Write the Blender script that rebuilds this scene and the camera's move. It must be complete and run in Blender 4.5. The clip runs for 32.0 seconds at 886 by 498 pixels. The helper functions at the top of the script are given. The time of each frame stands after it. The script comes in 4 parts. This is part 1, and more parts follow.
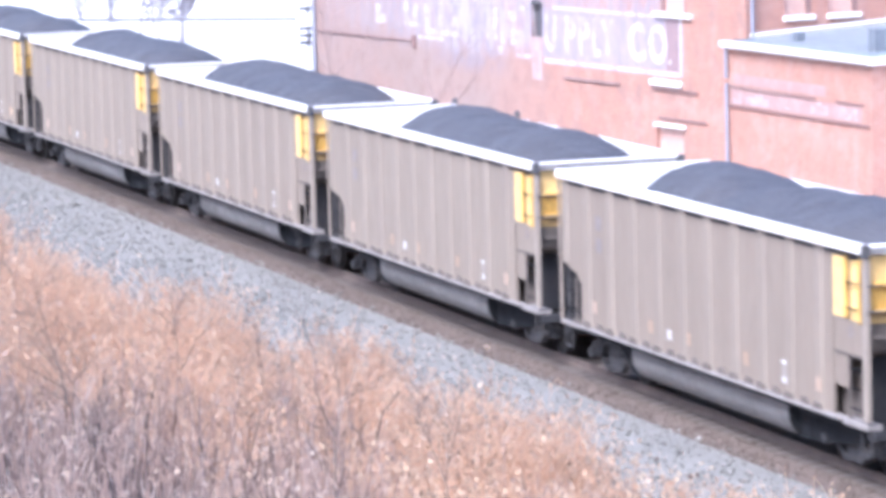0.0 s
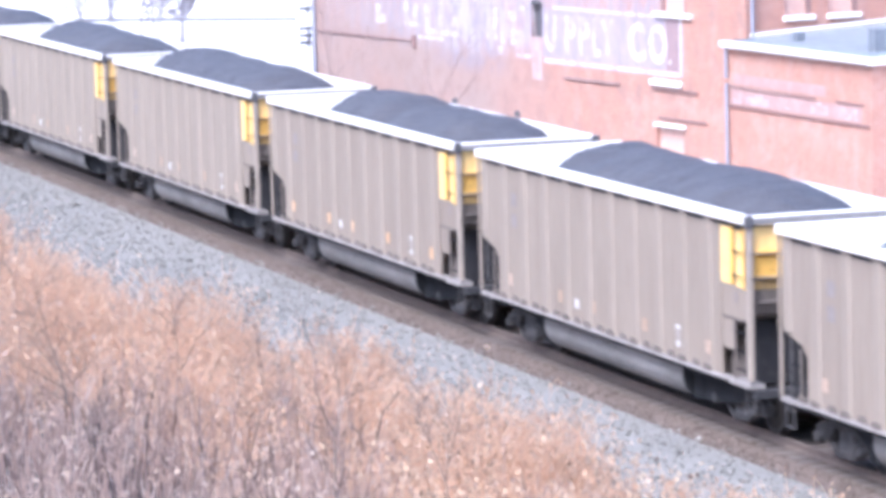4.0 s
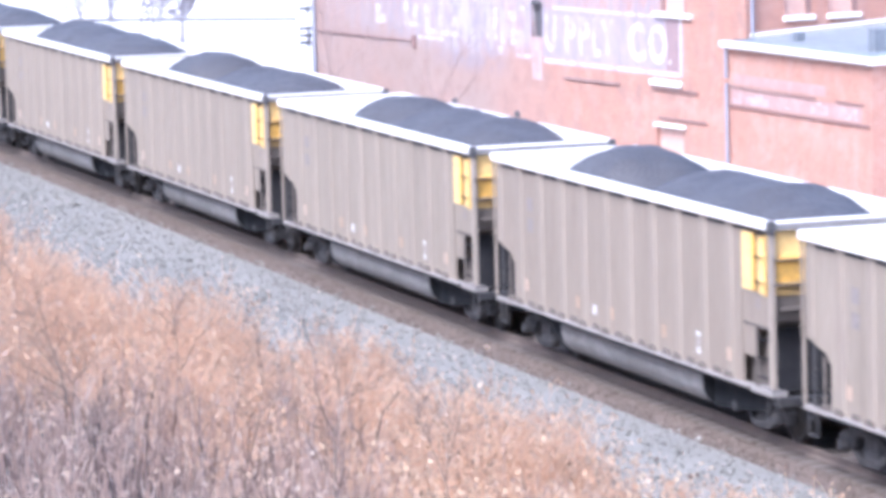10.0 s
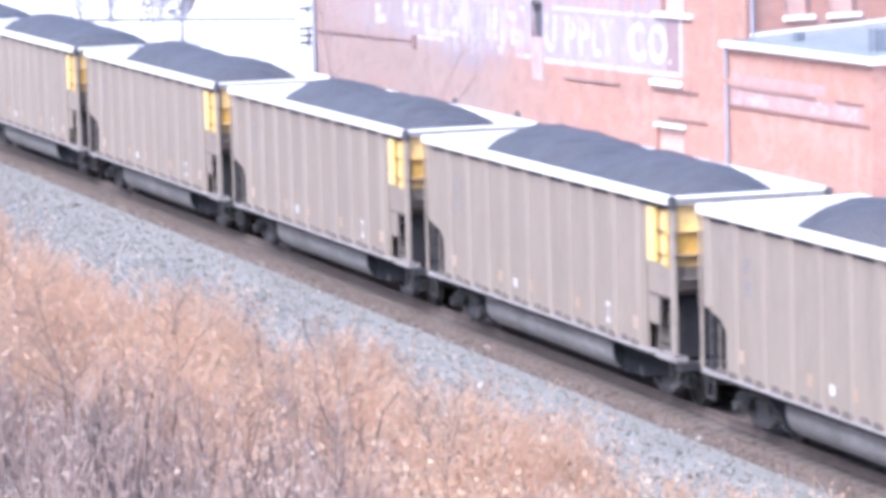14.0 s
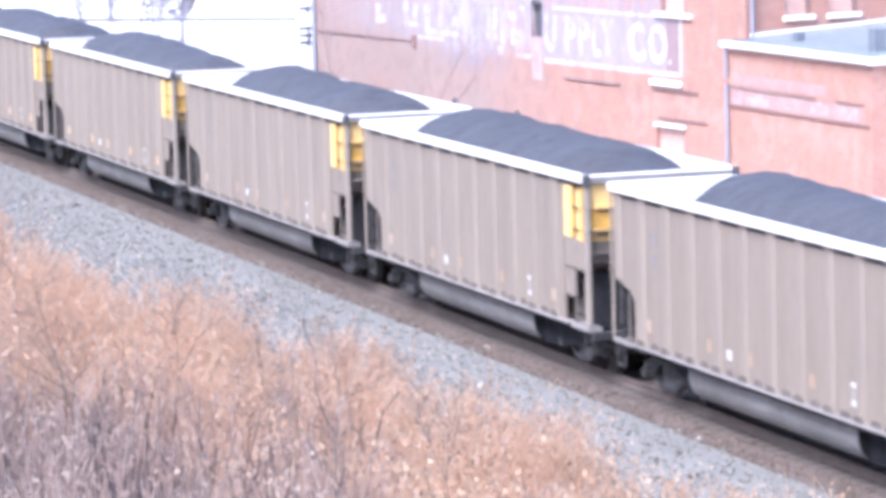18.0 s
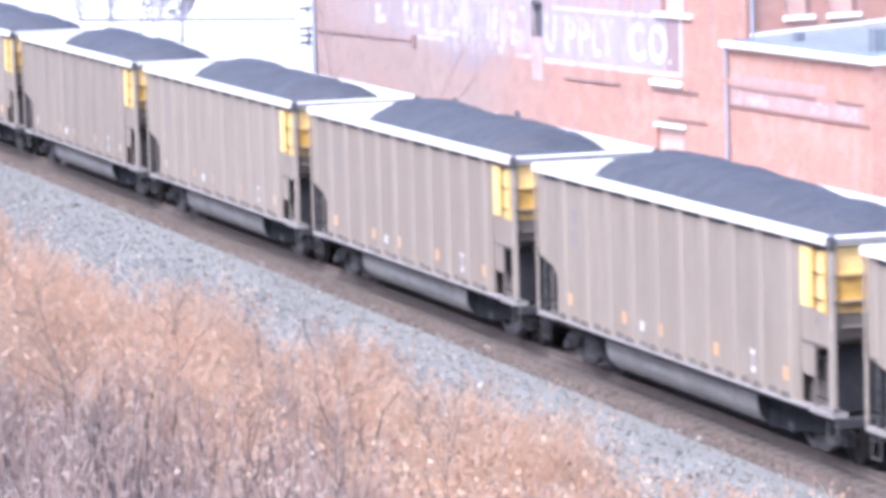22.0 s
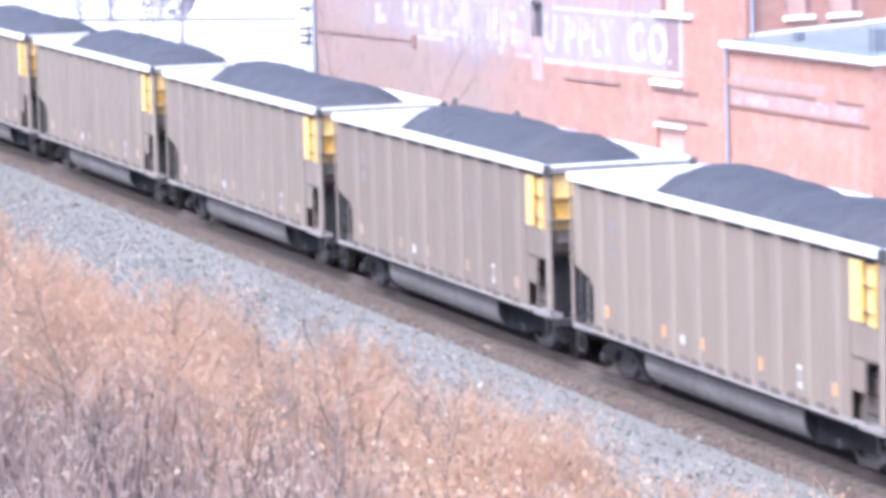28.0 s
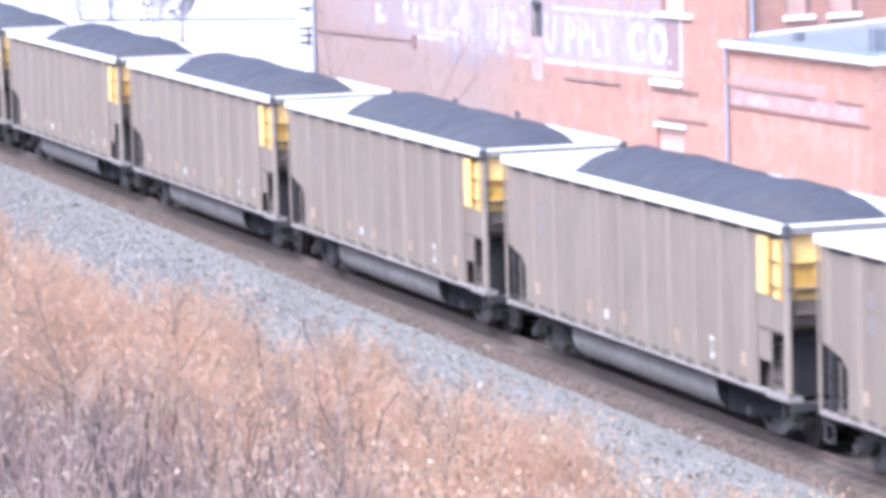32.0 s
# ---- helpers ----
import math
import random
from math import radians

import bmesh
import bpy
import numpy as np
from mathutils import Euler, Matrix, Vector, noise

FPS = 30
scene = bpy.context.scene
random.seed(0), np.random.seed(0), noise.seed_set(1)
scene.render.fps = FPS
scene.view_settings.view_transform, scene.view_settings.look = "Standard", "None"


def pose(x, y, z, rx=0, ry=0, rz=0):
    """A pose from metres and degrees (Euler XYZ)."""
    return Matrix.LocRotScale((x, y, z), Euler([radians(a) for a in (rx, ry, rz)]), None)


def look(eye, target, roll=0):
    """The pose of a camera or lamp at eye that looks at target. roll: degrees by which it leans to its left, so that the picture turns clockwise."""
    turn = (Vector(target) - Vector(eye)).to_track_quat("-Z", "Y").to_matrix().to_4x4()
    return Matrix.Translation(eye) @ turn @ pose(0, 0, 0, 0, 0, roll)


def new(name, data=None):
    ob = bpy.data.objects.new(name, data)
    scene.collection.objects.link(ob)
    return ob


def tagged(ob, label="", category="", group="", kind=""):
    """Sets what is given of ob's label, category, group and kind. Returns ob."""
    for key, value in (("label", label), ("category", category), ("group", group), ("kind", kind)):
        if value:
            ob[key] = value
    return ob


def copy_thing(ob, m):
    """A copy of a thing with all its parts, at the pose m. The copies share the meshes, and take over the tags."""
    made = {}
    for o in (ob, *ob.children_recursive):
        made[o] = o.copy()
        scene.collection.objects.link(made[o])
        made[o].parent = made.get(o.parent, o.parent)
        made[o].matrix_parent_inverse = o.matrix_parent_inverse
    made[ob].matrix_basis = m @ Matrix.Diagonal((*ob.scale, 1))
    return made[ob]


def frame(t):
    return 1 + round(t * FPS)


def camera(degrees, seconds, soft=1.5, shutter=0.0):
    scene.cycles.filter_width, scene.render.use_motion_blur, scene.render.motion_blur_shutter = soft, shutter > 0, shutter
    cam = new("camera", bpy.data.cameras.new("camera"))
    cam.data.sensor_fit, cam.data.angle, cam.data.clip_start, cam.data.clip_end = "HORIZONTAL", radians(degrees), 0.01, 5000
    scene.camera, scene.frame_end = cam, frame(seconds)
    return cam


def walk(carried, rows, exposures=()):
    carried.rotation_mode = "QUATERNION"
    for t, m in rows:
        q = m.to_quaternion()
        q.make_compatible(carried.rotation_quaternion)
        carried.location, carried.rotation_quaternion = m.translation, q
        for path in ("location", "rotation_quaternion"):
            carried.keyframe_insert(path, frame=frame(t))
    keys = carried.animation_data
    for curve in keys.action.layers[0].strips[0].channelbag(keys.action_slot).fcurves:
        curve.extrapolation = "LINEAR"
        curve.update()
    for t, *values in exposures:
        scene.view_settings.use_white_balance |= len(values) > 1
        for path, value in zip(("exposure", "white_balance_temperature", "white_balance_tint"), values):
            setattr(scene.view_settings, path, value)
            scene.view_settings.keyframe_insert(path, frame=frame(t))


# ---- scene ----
SECONDS = 32.0
CAM_EYE = (0.0, -28.681, 12.04)
CAM_AIM = (-75.4634, -3.8754, 2.5552)
cam = camera(12.66, SECONDS, soft=4.5, shutter=0.4)
CAM_POSE = look(CAM_EYE, CAM_AIM, -1.465)
walk(cam, [(0.0, CAM_POSE), (SECONDS, CAM_POSE)],
     exposures=[(0.0, 1.71, 5440, 16), (SECONDS, 1.71, 5440, 16)])

# ---------------------------------------------------------------- light
world = bpy.data.worlds.new("sky")
scene.world = world
world.use_nodes = True
wn = world.node_tree.nodes
sky = wn.new("ShaderNodeTexSky")
sky.sky_type = "NISHITA"
sky.sun_disc = False
SUN_ELEVATION, SUN_TURN = 50.0, 145.0      # degrees; turn clockwise from +y
sky.sun_elevation, sky.sun_rotation = radians(SUN_ELEVATION), radians(SUN_TURN)
sky.dust_density, sky.air_density = 4.0, 1.0
wn["Background"].inputs["Strength"].default_value = 0.13
world.node_tree.links.new(sky.outputs[0], wn["Background"].inputs["Color"])
sun = new("sun", bpy.data.lights.new("sun", "SUN"))
sun.data.energy, sun.data.angle, sun.data.color = 1.65, radians(25), (1.0, 0.92, 0.84)
sx = math.sin(radians(SUN_TURN)) * math.cos(radians(SUN_ELEVATION))
sy = math.cos(radians(SUN_TURN)) * math.cos(radians(SUN_ELEVATION))
sun.matrix_world = look((sx * 80, sy * 80, math.sin(radians(SUN_ELEVATION)) * 80), (0, 0, 0))


# ---------------------------------------------------------------- materials
class Nodes:
    """Small helper to wire a node material."""

    def __init__(self, name):
        self.m = bpy.data.materials.new(name)
        self.m.use_nodes = True
        self.t = self.m.node_tree
        self.b = self.t.nodes["Principled BSDF"]

    def n(self, kind, **inputs):
        node = self.t.nodes.new(kind)
        for key, value in inputs.items():
            self.put(node.inputs[key.replace("_", " ")], value)
        return node

    def put(self, socket, value):
        if isinstance(value, bpy.types.NodeSocket):
            self.t.links.new(value, socket)
        else:
            socket.default_value = value

    def coords(self, scale=(1, 1, 1), shuffle=True):
        co = self.n("ShaderNodeTexCoord").outputs["Object"]
        mp = self.n("ShaderNodeMapping", Vector=co, Scale=scale)
        if shuffle:
            info = self.n("ShaderNodeObjectInfo")
            mul = self.n("ShaderNodeVectorMath")
            mul.operation = "SCALE"
            comb = self.n("ShaderNodeCombineXYZ", X=info.outputs["Random"], Y=info.outputs["Random"], Z=info.outputs["Random"])
            self.put(mul.inputs[0], comb.outputs[0])
            self.put(mul.inputs["Scale"], 37.0)
            self.put(mp.inputs["Location"], mul.outputs[0])
        return mp.outputs[0]

    def noise(self, vec, scale, detail=4.0, rough=0.6):
        return self.n("ShaderNodeTexNoise", Vector=vec, Scale=scale, Detail=detail, Roughness=rough).outputs["Fac"]

    def ramp(self, fac, a, b, lo=0.0, hi=1.0):
        r = self.n("ShaderNodeMapRange", Value=fac)
        for key, v in (("From Min", a), ("From Max", b), ("To Min", lo), ("To Max", hi)):
            r.inputs[key].default_value = v
        return r.outputs[0]

    def mix(self, fac, a, b, how="MIX"):
        x = self.n("ShaderNodeMix")
        x.data_type, x.blend_type = "RGBA", how
        for i, v in ((0, fac), (6, a), (7, b)):
            self.put(x.inputs[i], v if isinstance(v, bpy.types.NodeSocket) or i == 0 else (*v, 1) if len(v) == 3 else v)
        return x.outputs[2]

    def math(self, op, a, b=0.0):
        x = self.n("ShaderNodeMath")
        x.operation = op
        self.put(x.inputs[0], a)
        self.put(x.inputs[1], b)
        return x.outputs[0]

    def bump(self, height, strength, distance=0.02):
        bp = self.n("ShaderNodeBump", Height=height, Strength=strength, Distance=distance)
        self.put(self.b.inputs["Normal"], bp.outputs[0])

    def done(self, colour, rough, metal=0.0):
        self.put(self.b.inputs["Base Color"], colour if isinstance(colour, bpy.types.NodeSocket) else (*colour, 1))
        self.put(self.b.inputs["Roughness"], rough)
        self.put(self.b.inputs["Metallic"], metal)
        return self.m


def scaled(c, k):
    return tuple(min(1.0, v * k) for v in c)


def surface(name, col, rough=0.7, metal=0.0, var=0.25, big=0.8, fine=14.0, bump=0.15, dirt=None, dirty=0.4, stretch=(1, 1, 1), sheen=0.5, vary=0.0):
    """A worn plain surface: base colour, two scales of variation, dirt patches, fine relief."""
    k = Nodes(name)
    v = k.coords(stretch)
    n1, n2 = k.noise(v, big, 5), k.noise(v, fine, 3)
    c = k.mix(k.ramp(n1, 0.3, 0.7), scaled(col, 1 - var), scaled(col, 1 + var))
    c = k.mix(k.ramp(n2, 0.35, 0.75, 0, 0.6), c, scaled(col, 1 - 1.3 * var))
    if dirt:
        n3 = k.noise(v, big * 2.3, 6, 0.7)
        c = k.mix(k.ramp(n3, 0.62 - dirty * 0.4, 0.8), c, dirt)
    if vary:
        tone = k.ramp(k.n("ShaderNodeObjectInfo").outputs["Random"], 0.0, 1.0, 0.0, vary)
        c = k.mix(tone, c, scaled((col[0], col[1] * 0.95, col[2] * 0.96), 0.8))
    k.bump(k.noise(v, fine * 2, 4), bump)
    k.put(k.b.inputs["Specular IOR Level"], sheen)
    return k.done(c, k.ramp(n2, 0.2, 0.8, max(0.05, rough - 0.12), min(1, rough + 0.12)), metal)


def brick_material(name, wash=False):
    k = Nodes(name)
    co = k.n("ShaderNodeTexCoord").outputs["Object"]
    sep = k.n("ShaderNodeSeparateXYZ", Vector=co)
    along = k.math("ADD", sep.outputs[0], sep.outputs[1])
    flat = k.n("ShaderNodeCombineXYZ", X=along, Y=sep.outputs[2], Z=0.0).outputs[0]
    bt = k.n("ShaderNodeTexBrick", Vector=flat, Color1=(0.49, 0.245, 0.185, 1), Color2=(0.43, 0.21, 0.16, 1), Mortar=(0.47, 0.31, 0.265, 1))
    for key, v in (("Scale", 1.0), ("Mortar Size", 0.006), ("Brick Width", 0.215), ("Row Height", 0.075), ("Bias", -0.1)):
        bt.inputs[key].default_value = v
    n1, n2 = k.noise(co, 0.35, 6, 0.65), k.noise(co, 2.2, 5, 0.7)
    c = k.mix(k.ramp(n1, 0.42, 0.7, 0, 0.55), bt.outputs[0], (0.50, 0.24, 0.18))
    c = k.mix(k.ramp(n2, 0.50, 0.78, 0, 0.6), c, (0.34, 0.165, 0.135))
    run_off = k.n("ShaderNodeMapping", Vector=co, Scale=(1.6, 1.6, 0.22)).outputs[0]
    c = k.mix(k.ramp(k.noise(run_off, 1.3, 6, 0.65), 0.48, 0.75, 0, 0.55), c, (0.42, 0.27, 0.25))
    # pale bloom of lime on the old brick
    c = k.mix(k.ramp(k.noise(co, 0.8, 7, 0.72), 0.5, 0.72, 0, 0.6), c, (0.58, 0.42, 0.37))
    if wash:
        # the far half of the wall is dulled by beige dust
        dull = k.math("MULTIPLY", k.ramp(sep.outputs[0], 8.5, 15.0), k.ramp(k.noise(co, 0.45, 5, 0.6), 0.25, 0.6, 0.55, 0.95))
        c = k.mix(dull, c, (0.355, 0.265, 0.245))
        c = k.mix(k.ramp(k.noise(co, 1.5, 7, 0.72), 0.48, 0.64, 0, 0.7), c, (0.31, 0.205, 0.185))
        mauve = k.math("MULTIPLY", k.ramp(sep.outputs[2], 3.5, 3.9), k.math("MULTIPLY", k.ramp(sep.outputs[0], 12.8, 14.0), k.ramp(sep.outputs[0], 18.0, 16.2)))
        c = k.mix(k.math("MULTIPLY", mauve, k.ramp(k.noise(co, 1.1, 6, 0.7), 0.35, 0.55, 0.0, 0.9)), c, (0.31, 0.255, 0.285))
        # faded whitewash of the old painted sign, ragged at its rim
        hz = k.ramp(k.math("ADD", sep.outputs[2], k.math("MULTIPLY", k.noise(co, 0.5, 3), 1.4)), 4.75, 5.4)
        ux = k.math("MULTIPLY", k.ramp(sep.outputs[0], 3.0, 3.6), k.ramp(sep.outputs[0], 26.5, 19.0))
        tall = k.n("ShaderNodeMapping", Vector=co, Scale=(1.3, 1.0, 0.45)).outputs[0]
        ragged = k.ramp(k.noise(tall, 1.6, 8, 0.78), 0.36, 0.62)
        f = k.math("MULTIPLY", k.math("MULTIPLY", hz, ux), ragged)
        c = k.mix(k.math("MULTIPLY", f, 0.85), c, (0.41, 0.345, 0.375))
        # patches of bluish ground between the vanished strokes
        patch = k.math("MULTIPLY", k.math("MULTIPLY", hz, ux), k.ramp(k.noise(tall, 2.6, 6, 0.7), 0.46, 0.56))
        c = k.mix(k.math("MULTIPLY", patch, 0.7), c, (0.31, 0.28, 0.325))
        # the parts that kept their white
        body = k.math("MULTIPLY", k.ramp(sep.outputs[0], 10.8, 11.6), k.ramp(sep.outputs[0], 19.5, 16.5))
        high = k.ramp(k.math("ADD", sep.outputs[2], k.math("MULTIPLY", k.noise(co, 0.9, 4), 0.9)), 4.55, 4.95)
        white = k.math("MULTIPLY", k.math("MULTIPLY", body, high), k.ramp(k.noise(tall, 1.9, 6, 0.7), 0.46, 0.54))
        c = k.mix(k.math("MULTIPLY", white, 0.38), c, (0.58, 0.535, 0.57))
        flake = k.math("MULTIPLY", k.math("MULTIPLY", hz, ux), k.ramp(k.noise(tall, 4.0, 7, 0.75), 0.53, 0.61))
        c = k.mix(k.math("MULTIPLY", flake, 0.34), c, (0.53, 0.50, 0.53))
    c = k.mix(1.0, c, (0.85, 0.89, 0.895), "MULTIPLY")
    k.bump(bt.outputs["Fac"], 0.2, -0.006)
    return k.done(c, 0.88)


def coal_material():
    k = Nodes("coal")
    v = k.coords()
    vo = k.n("ShaderNodeTexVoronoi", Vector=v, Scale=16.0)
    n = k.noise(v, 1.1, 6)
    c = k.mix(k.ramp(n, 0.3, 0.7), (0.045, 0.045, 0.052), (0.070, 0.070, 0.079))
    c = k.mix(k.ramp(vo.outputs["Distance"], 0.2, 0.9, 0, 0.5), c, (0.09, 0.088, 0.10))
    k.bump(vo.outputs["Distance"], 0.6, 0.05)
    return k.done(c, 0.55)


def ground_material():
    k = Nodes("ground")
    co = k.n("ShaderNodeTexCoord").outputs["Object"]
    sep = k.n("ShaderNodeSeparateXYZ", Vector=co)
    wob = k.math("MULTIPLY", k.math("SUBTRACT", k.noise(co, 0.25, 5), 0.5), 3.0)
    y = k.math("ADD", sep.outputs[1], k.math("MULTIPLY", wob, 0.6))
    bank = k.math("SUBTRACT", y, k.ramp(sep.outputs[0], -80.0, -66.0, 0.0, 1.9))
    # crushed grey stone beside the track
    vo = k.n("ShaderNodeTexVoronoi", Vector=co, Scale=11.0)
    stone = k.mix(k.ramp(k.noise(co, 0.7, 6), 0.3, 0.7), (0.148, 0.146, 0.140), (0.195, 0.193, 0.184))
    stone = k.mix(k.ramp(vo.outputs["Color"], 0.1, 0.9, 0, 0.5), stone, (0.27, 0.267, 0.262))
    soil = k.mix(k.ramp(k.noise(co, 0.9, 6), 0.3, 0.7), (0.48, 0.36, 0.27), (0.60, 0.48, 0.37))
    lot = k.mix(k.ramp(k.noise(co, 0.12, 6), 0.35, 0.7), (0.57, 0.57, 0.58), (0.68, 0.68, 0.68))
    # Darker soil under the weeds: shade between the stalks put into the colour.
    weed_shade = k.mix(k.ramp(k.noise(co, 1.4, 6), 0.35, 0.65), (0.10, 0.085, 0.08), (0.24, 0.19, 0.165))
    soil = k.mix(k.ramp(y, -11.6, -9.8), weed_shade, soil)
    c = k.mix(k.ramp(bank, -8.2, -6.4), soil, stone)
    c = k.mix(k.ramp(y, 3.2, 4.2), c, lot)
    k.bump(vo.outputs["Distance"], 0.3, 0.03)
    return k.done(c, 0.92)


def plant_material(name, cols, rough=0.8, thin=0.0):
    """Stalks and twigs: the tint changes from piece to piece."""
    k = Nodes(name)
    g = k.n("ShaderNodeNewGeometry")
    r = g.outputs["Random Per Island"]
    cr = k.n("ShaderNodeValToRGB", Fac=r)
    el = cr.color_ramp.elements
    while len(el) < len(cols):
        el.new(0.5)
    for i, col in enumerate(cols):
        el[i].position, el[i].color = i / (len(cols) - 1), (*col, 1)
    co = k.n("ShaderNodeTexCoord").outputs["Object"]
    n = k.noise(co, 0.5, 4)
    c = k.mix(k.ramp(n, 0.3, 0.7, 0, 0.5), cr.outputs[0], scaled(cols[0], 0.85))
    m = k.done(c, rough)
    if thin:
        tr = k.n("ShaderNodeBsdfTranslucent", Color=c)
        sh = k.n("ShaderNodeMixShader", Fac=thin)
        k.put(sh.inputs[1], k.b.outputs[0])
        k.put(sh.inputs[2], tr.outputs[0])
        k.put(k.t.nodes["Material Output"].inputs["Surface"], sh.outputs[0])
    return m


def peeling(name, col, under, scale, much):
    """Chalky paint that has come off in ragged flakes."""
    k = Nodes(name)
    v = k.coords((1, 1, 0.8))
    off = k.ramp(k.noise(v, scale, 7, 0.72), 0.5 - much, 0.5 - much + 0.1)
    c = k.mix(k.ramp(k.noise(v, 1.4, 5), 0.3, 0.7), scaled(col, 0.86), scaled(col, 1.08))
    c = k.mix(off, c, under)
    k.bump(off, 0.1, -0.002)
    return k.done(c, 0.88)


TAN = surface("dusty_tan_steel", (0.266, 0.231, 0.195), 0.75, 0.0, 0.13, 0.7, 9, 0.08, (0.175, 0.15, 0.128), 0.35, (1.6, 1, 0.25), vary=0.6)
TAN_GRIMY = surface("sooty_tan_sheet", (0.238, 0.206, 0.176), 0.78, 0.0, 0.15, 0.7, 9, 0.08, (0.16, 0.137, 0.118), 0.4, (1.6, 1, 0.25), vary=0.6)
RIB_GRIMY = surface("sooty_tan_rib", (0.231, 0.199, 0.171), 0.78, 0.0, 0.12, 0.7, 9, 0.08, (0.18, 0.155, 0.14), 0.3, (1.6, 1, 0.25))
TAN_RIB = surface("dusty_tan_rib", (0.257, 0.223, 0.19), 0.75, 0.0, 0.10, 0.7, 9, 0.08, (0.21, 0.18, 0.165), 0.25, (1.6, 1, 0.25))
POST = surface("dusty_post_steel", (0.30, 0.262, 0.228), 0.75, 0.0, 0.10, 0.9, 9, 0.08, (0.23, 0.2, 0.18), 0.25)
RIM = surface("bare_rim_metal", (0.78, 0.78, 0.78), 0.5, 0.0, 0.06, 1.5, 12, 0.05, (0.55, 0.53, 0.5), 0.1)
LINER = surface("bare_inner_metal", (0.80, 0.80, 0.80), 0.5, 0.0, 0.05, 0.8, 8, 0.04, (0.62, 0.62, 0.64), 0.12, (0.4, 1, 1))
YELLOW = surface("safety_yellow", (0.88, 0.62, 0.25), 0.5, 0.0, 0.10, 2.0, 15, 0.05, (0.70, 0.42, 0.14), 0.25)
# The two darker yellows also carry the shade low on the leading end.
OCHRE = surface("shaded_grimy_yellow", (0.76, 0.47, 0.11), 0.6, 0.0, 0.15, 1.6, 12, 0.08, (0.34, 0.22, 0.08), 0.4)
DULL_OCHRE = surface("shaded_sooty_yellow", (0.50, 0.34, 0.13), 0.7, 0.0, 0.2, 1.6, 12, 0.08, (0.16, 0.13, 0.10), 0.5)
DARK_TAN = surface("dark_tan_steel", (0.14, 0.122, 0.11), 0.8, 0.0, 0.15, 1.2, 10, 0.1, (0.08, 0.07, 0.065), 0.4)
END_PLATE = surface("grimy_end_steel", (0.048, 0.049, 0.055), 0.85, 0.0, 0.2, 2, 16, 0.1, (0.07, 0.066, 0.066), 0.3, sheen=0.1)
GREY_TUB = surface("grey_tub_steel", (0.20, 0.197, 0.20), 0.65, 0.0, 0.3, 0.55, 9, 0.1, (0.115, 0.11, 0.112), 0.35, (0.8, 1, 1))
GRIME = surface("grimy_black_steel", (0.090, 0.090, 0.098), 0.7, 0.0, 0.25, 3, 20, 0.2, (0.085, 0.076, 0.072), 0.3)
BLACK = surface("coal_black_steel", (0.024, 0.026, 0.030), 0.9, 0.0, 0.25, 3, 20, 0.2, (0.036, 0.037, 0.041), 0.3, sheen=0.05)
TRUCK = surface("dusty_cast_steel", (0.055, 0.055, 0.060), 0.8, 0.0, 0.3, 3, 25, 0.2, (0.13, 0.12, 0.115), 0.38, sheen=0.2)
WHEEL = surface("wheel_steel", (0.040, 0.038, 0.039), 0.6, 0.1, 0.2, 4, 25, 0.1, sheen=0.2)
SILL = surface("pale_sill_steel", (0.27, 0.255, 0.25), 0.65, 0.0, 0.12, 2, 14, 0.1, (0.16, 0.14, 0.13), 0.3)
WHITE_MARK = surface("white_marking", (0.62, 0.62, 0.63), 0.6, 0.0, 0.06, 6, 30, 0.02, (0.42, 0.39, 0.37), 0.5)
AMBER = surface("amber_reflector", (0.54, 0.33, 0.18), 0.35, 0.0, 0.08, 6, 30, 0.02)
AMBER_FADED = surface("faded_amber_reflector", (0.40, 0.30, 0.235), 0.5, 0.0, 0.10, 6, 30, 0.02)
AMBER_DULL = surface("dirty_amber_reflector", (0.36, 0.26, 0.19), 0.6, 0.0, 0.12, 6, 30, 0.02)
PALE_MARK = surface("faded_pale_marking", (0.33, 0.31, 0.295), 0.7, 0.0, 0.12, 8, 30, 0.02, (0.24, 0.21, 0.185), 0.6)
DUST_MARK = surface("faded_grey_marking", (0.22, 0.20, 0.20), 0.7, 0.0, 0.15, 6, 30, 0.02)
COAL = coal_material()
BRICK, BRICK_SIGN = brick_material("old_red_brick"), brick_material("old_red_brick_whitewashed", True)
BRICK_FILL = surface("pale_infill_brick", (0.54, 0.36, 0.31), 0.9, 0.0, 0.12, 1.2, 12, 0.3, (0.58, 0.42, 0.37), 0.4)
BRICK_DARK = surface("dark_weathered_brick", (0.235, 0.15, 0.14), 0.9, 0.0, 0.2, 2, 14, 0.3)
PAINT = peeling("chalky_white_paint", (0.54, 0.51, 0.54), (0.35, 0.315, 0.365), 3.2, 0.005)
WORN_PAINT = peeling("worn_white_paint", (0.50, 0.47, 0.51), (0.35, 0.315, 0.365), 3.6, 0.05)
FADED = surface("faded_mauve_paint", (0.40, 0.26, 0.245), 0.88, 0.0, 0.12, 1.0, 14, 0.2, (0.46, 0.34, 0.33), 0.4)
FAINT = peeling("faint_pale_paint", (0.50, 0.46, 0.50), (0.38, 0.30, 0.32), 3.0, 0.03)
FADED_PALE = peeling("flaking_pale_paint", (0.44, 0.37, 0.38), (0.41, 0.27, 0.25), 4.0, 0.04)
FADED_LEDGE = surface("faded_ledge_brick", (0.25, 0.172, 0.165), 0.9, 0.0, 0.2, 1.5, 14, 0.3, (0.36, 0.26, 0.25), 0.5)
MAUVE = surface("dull_mauve_paint", (0.27, 0.20, 0.215), 0.88, 0.0, 0.12, 1.4, 14, 0.2, (0.36, 0.24, 0.23), 0.4)
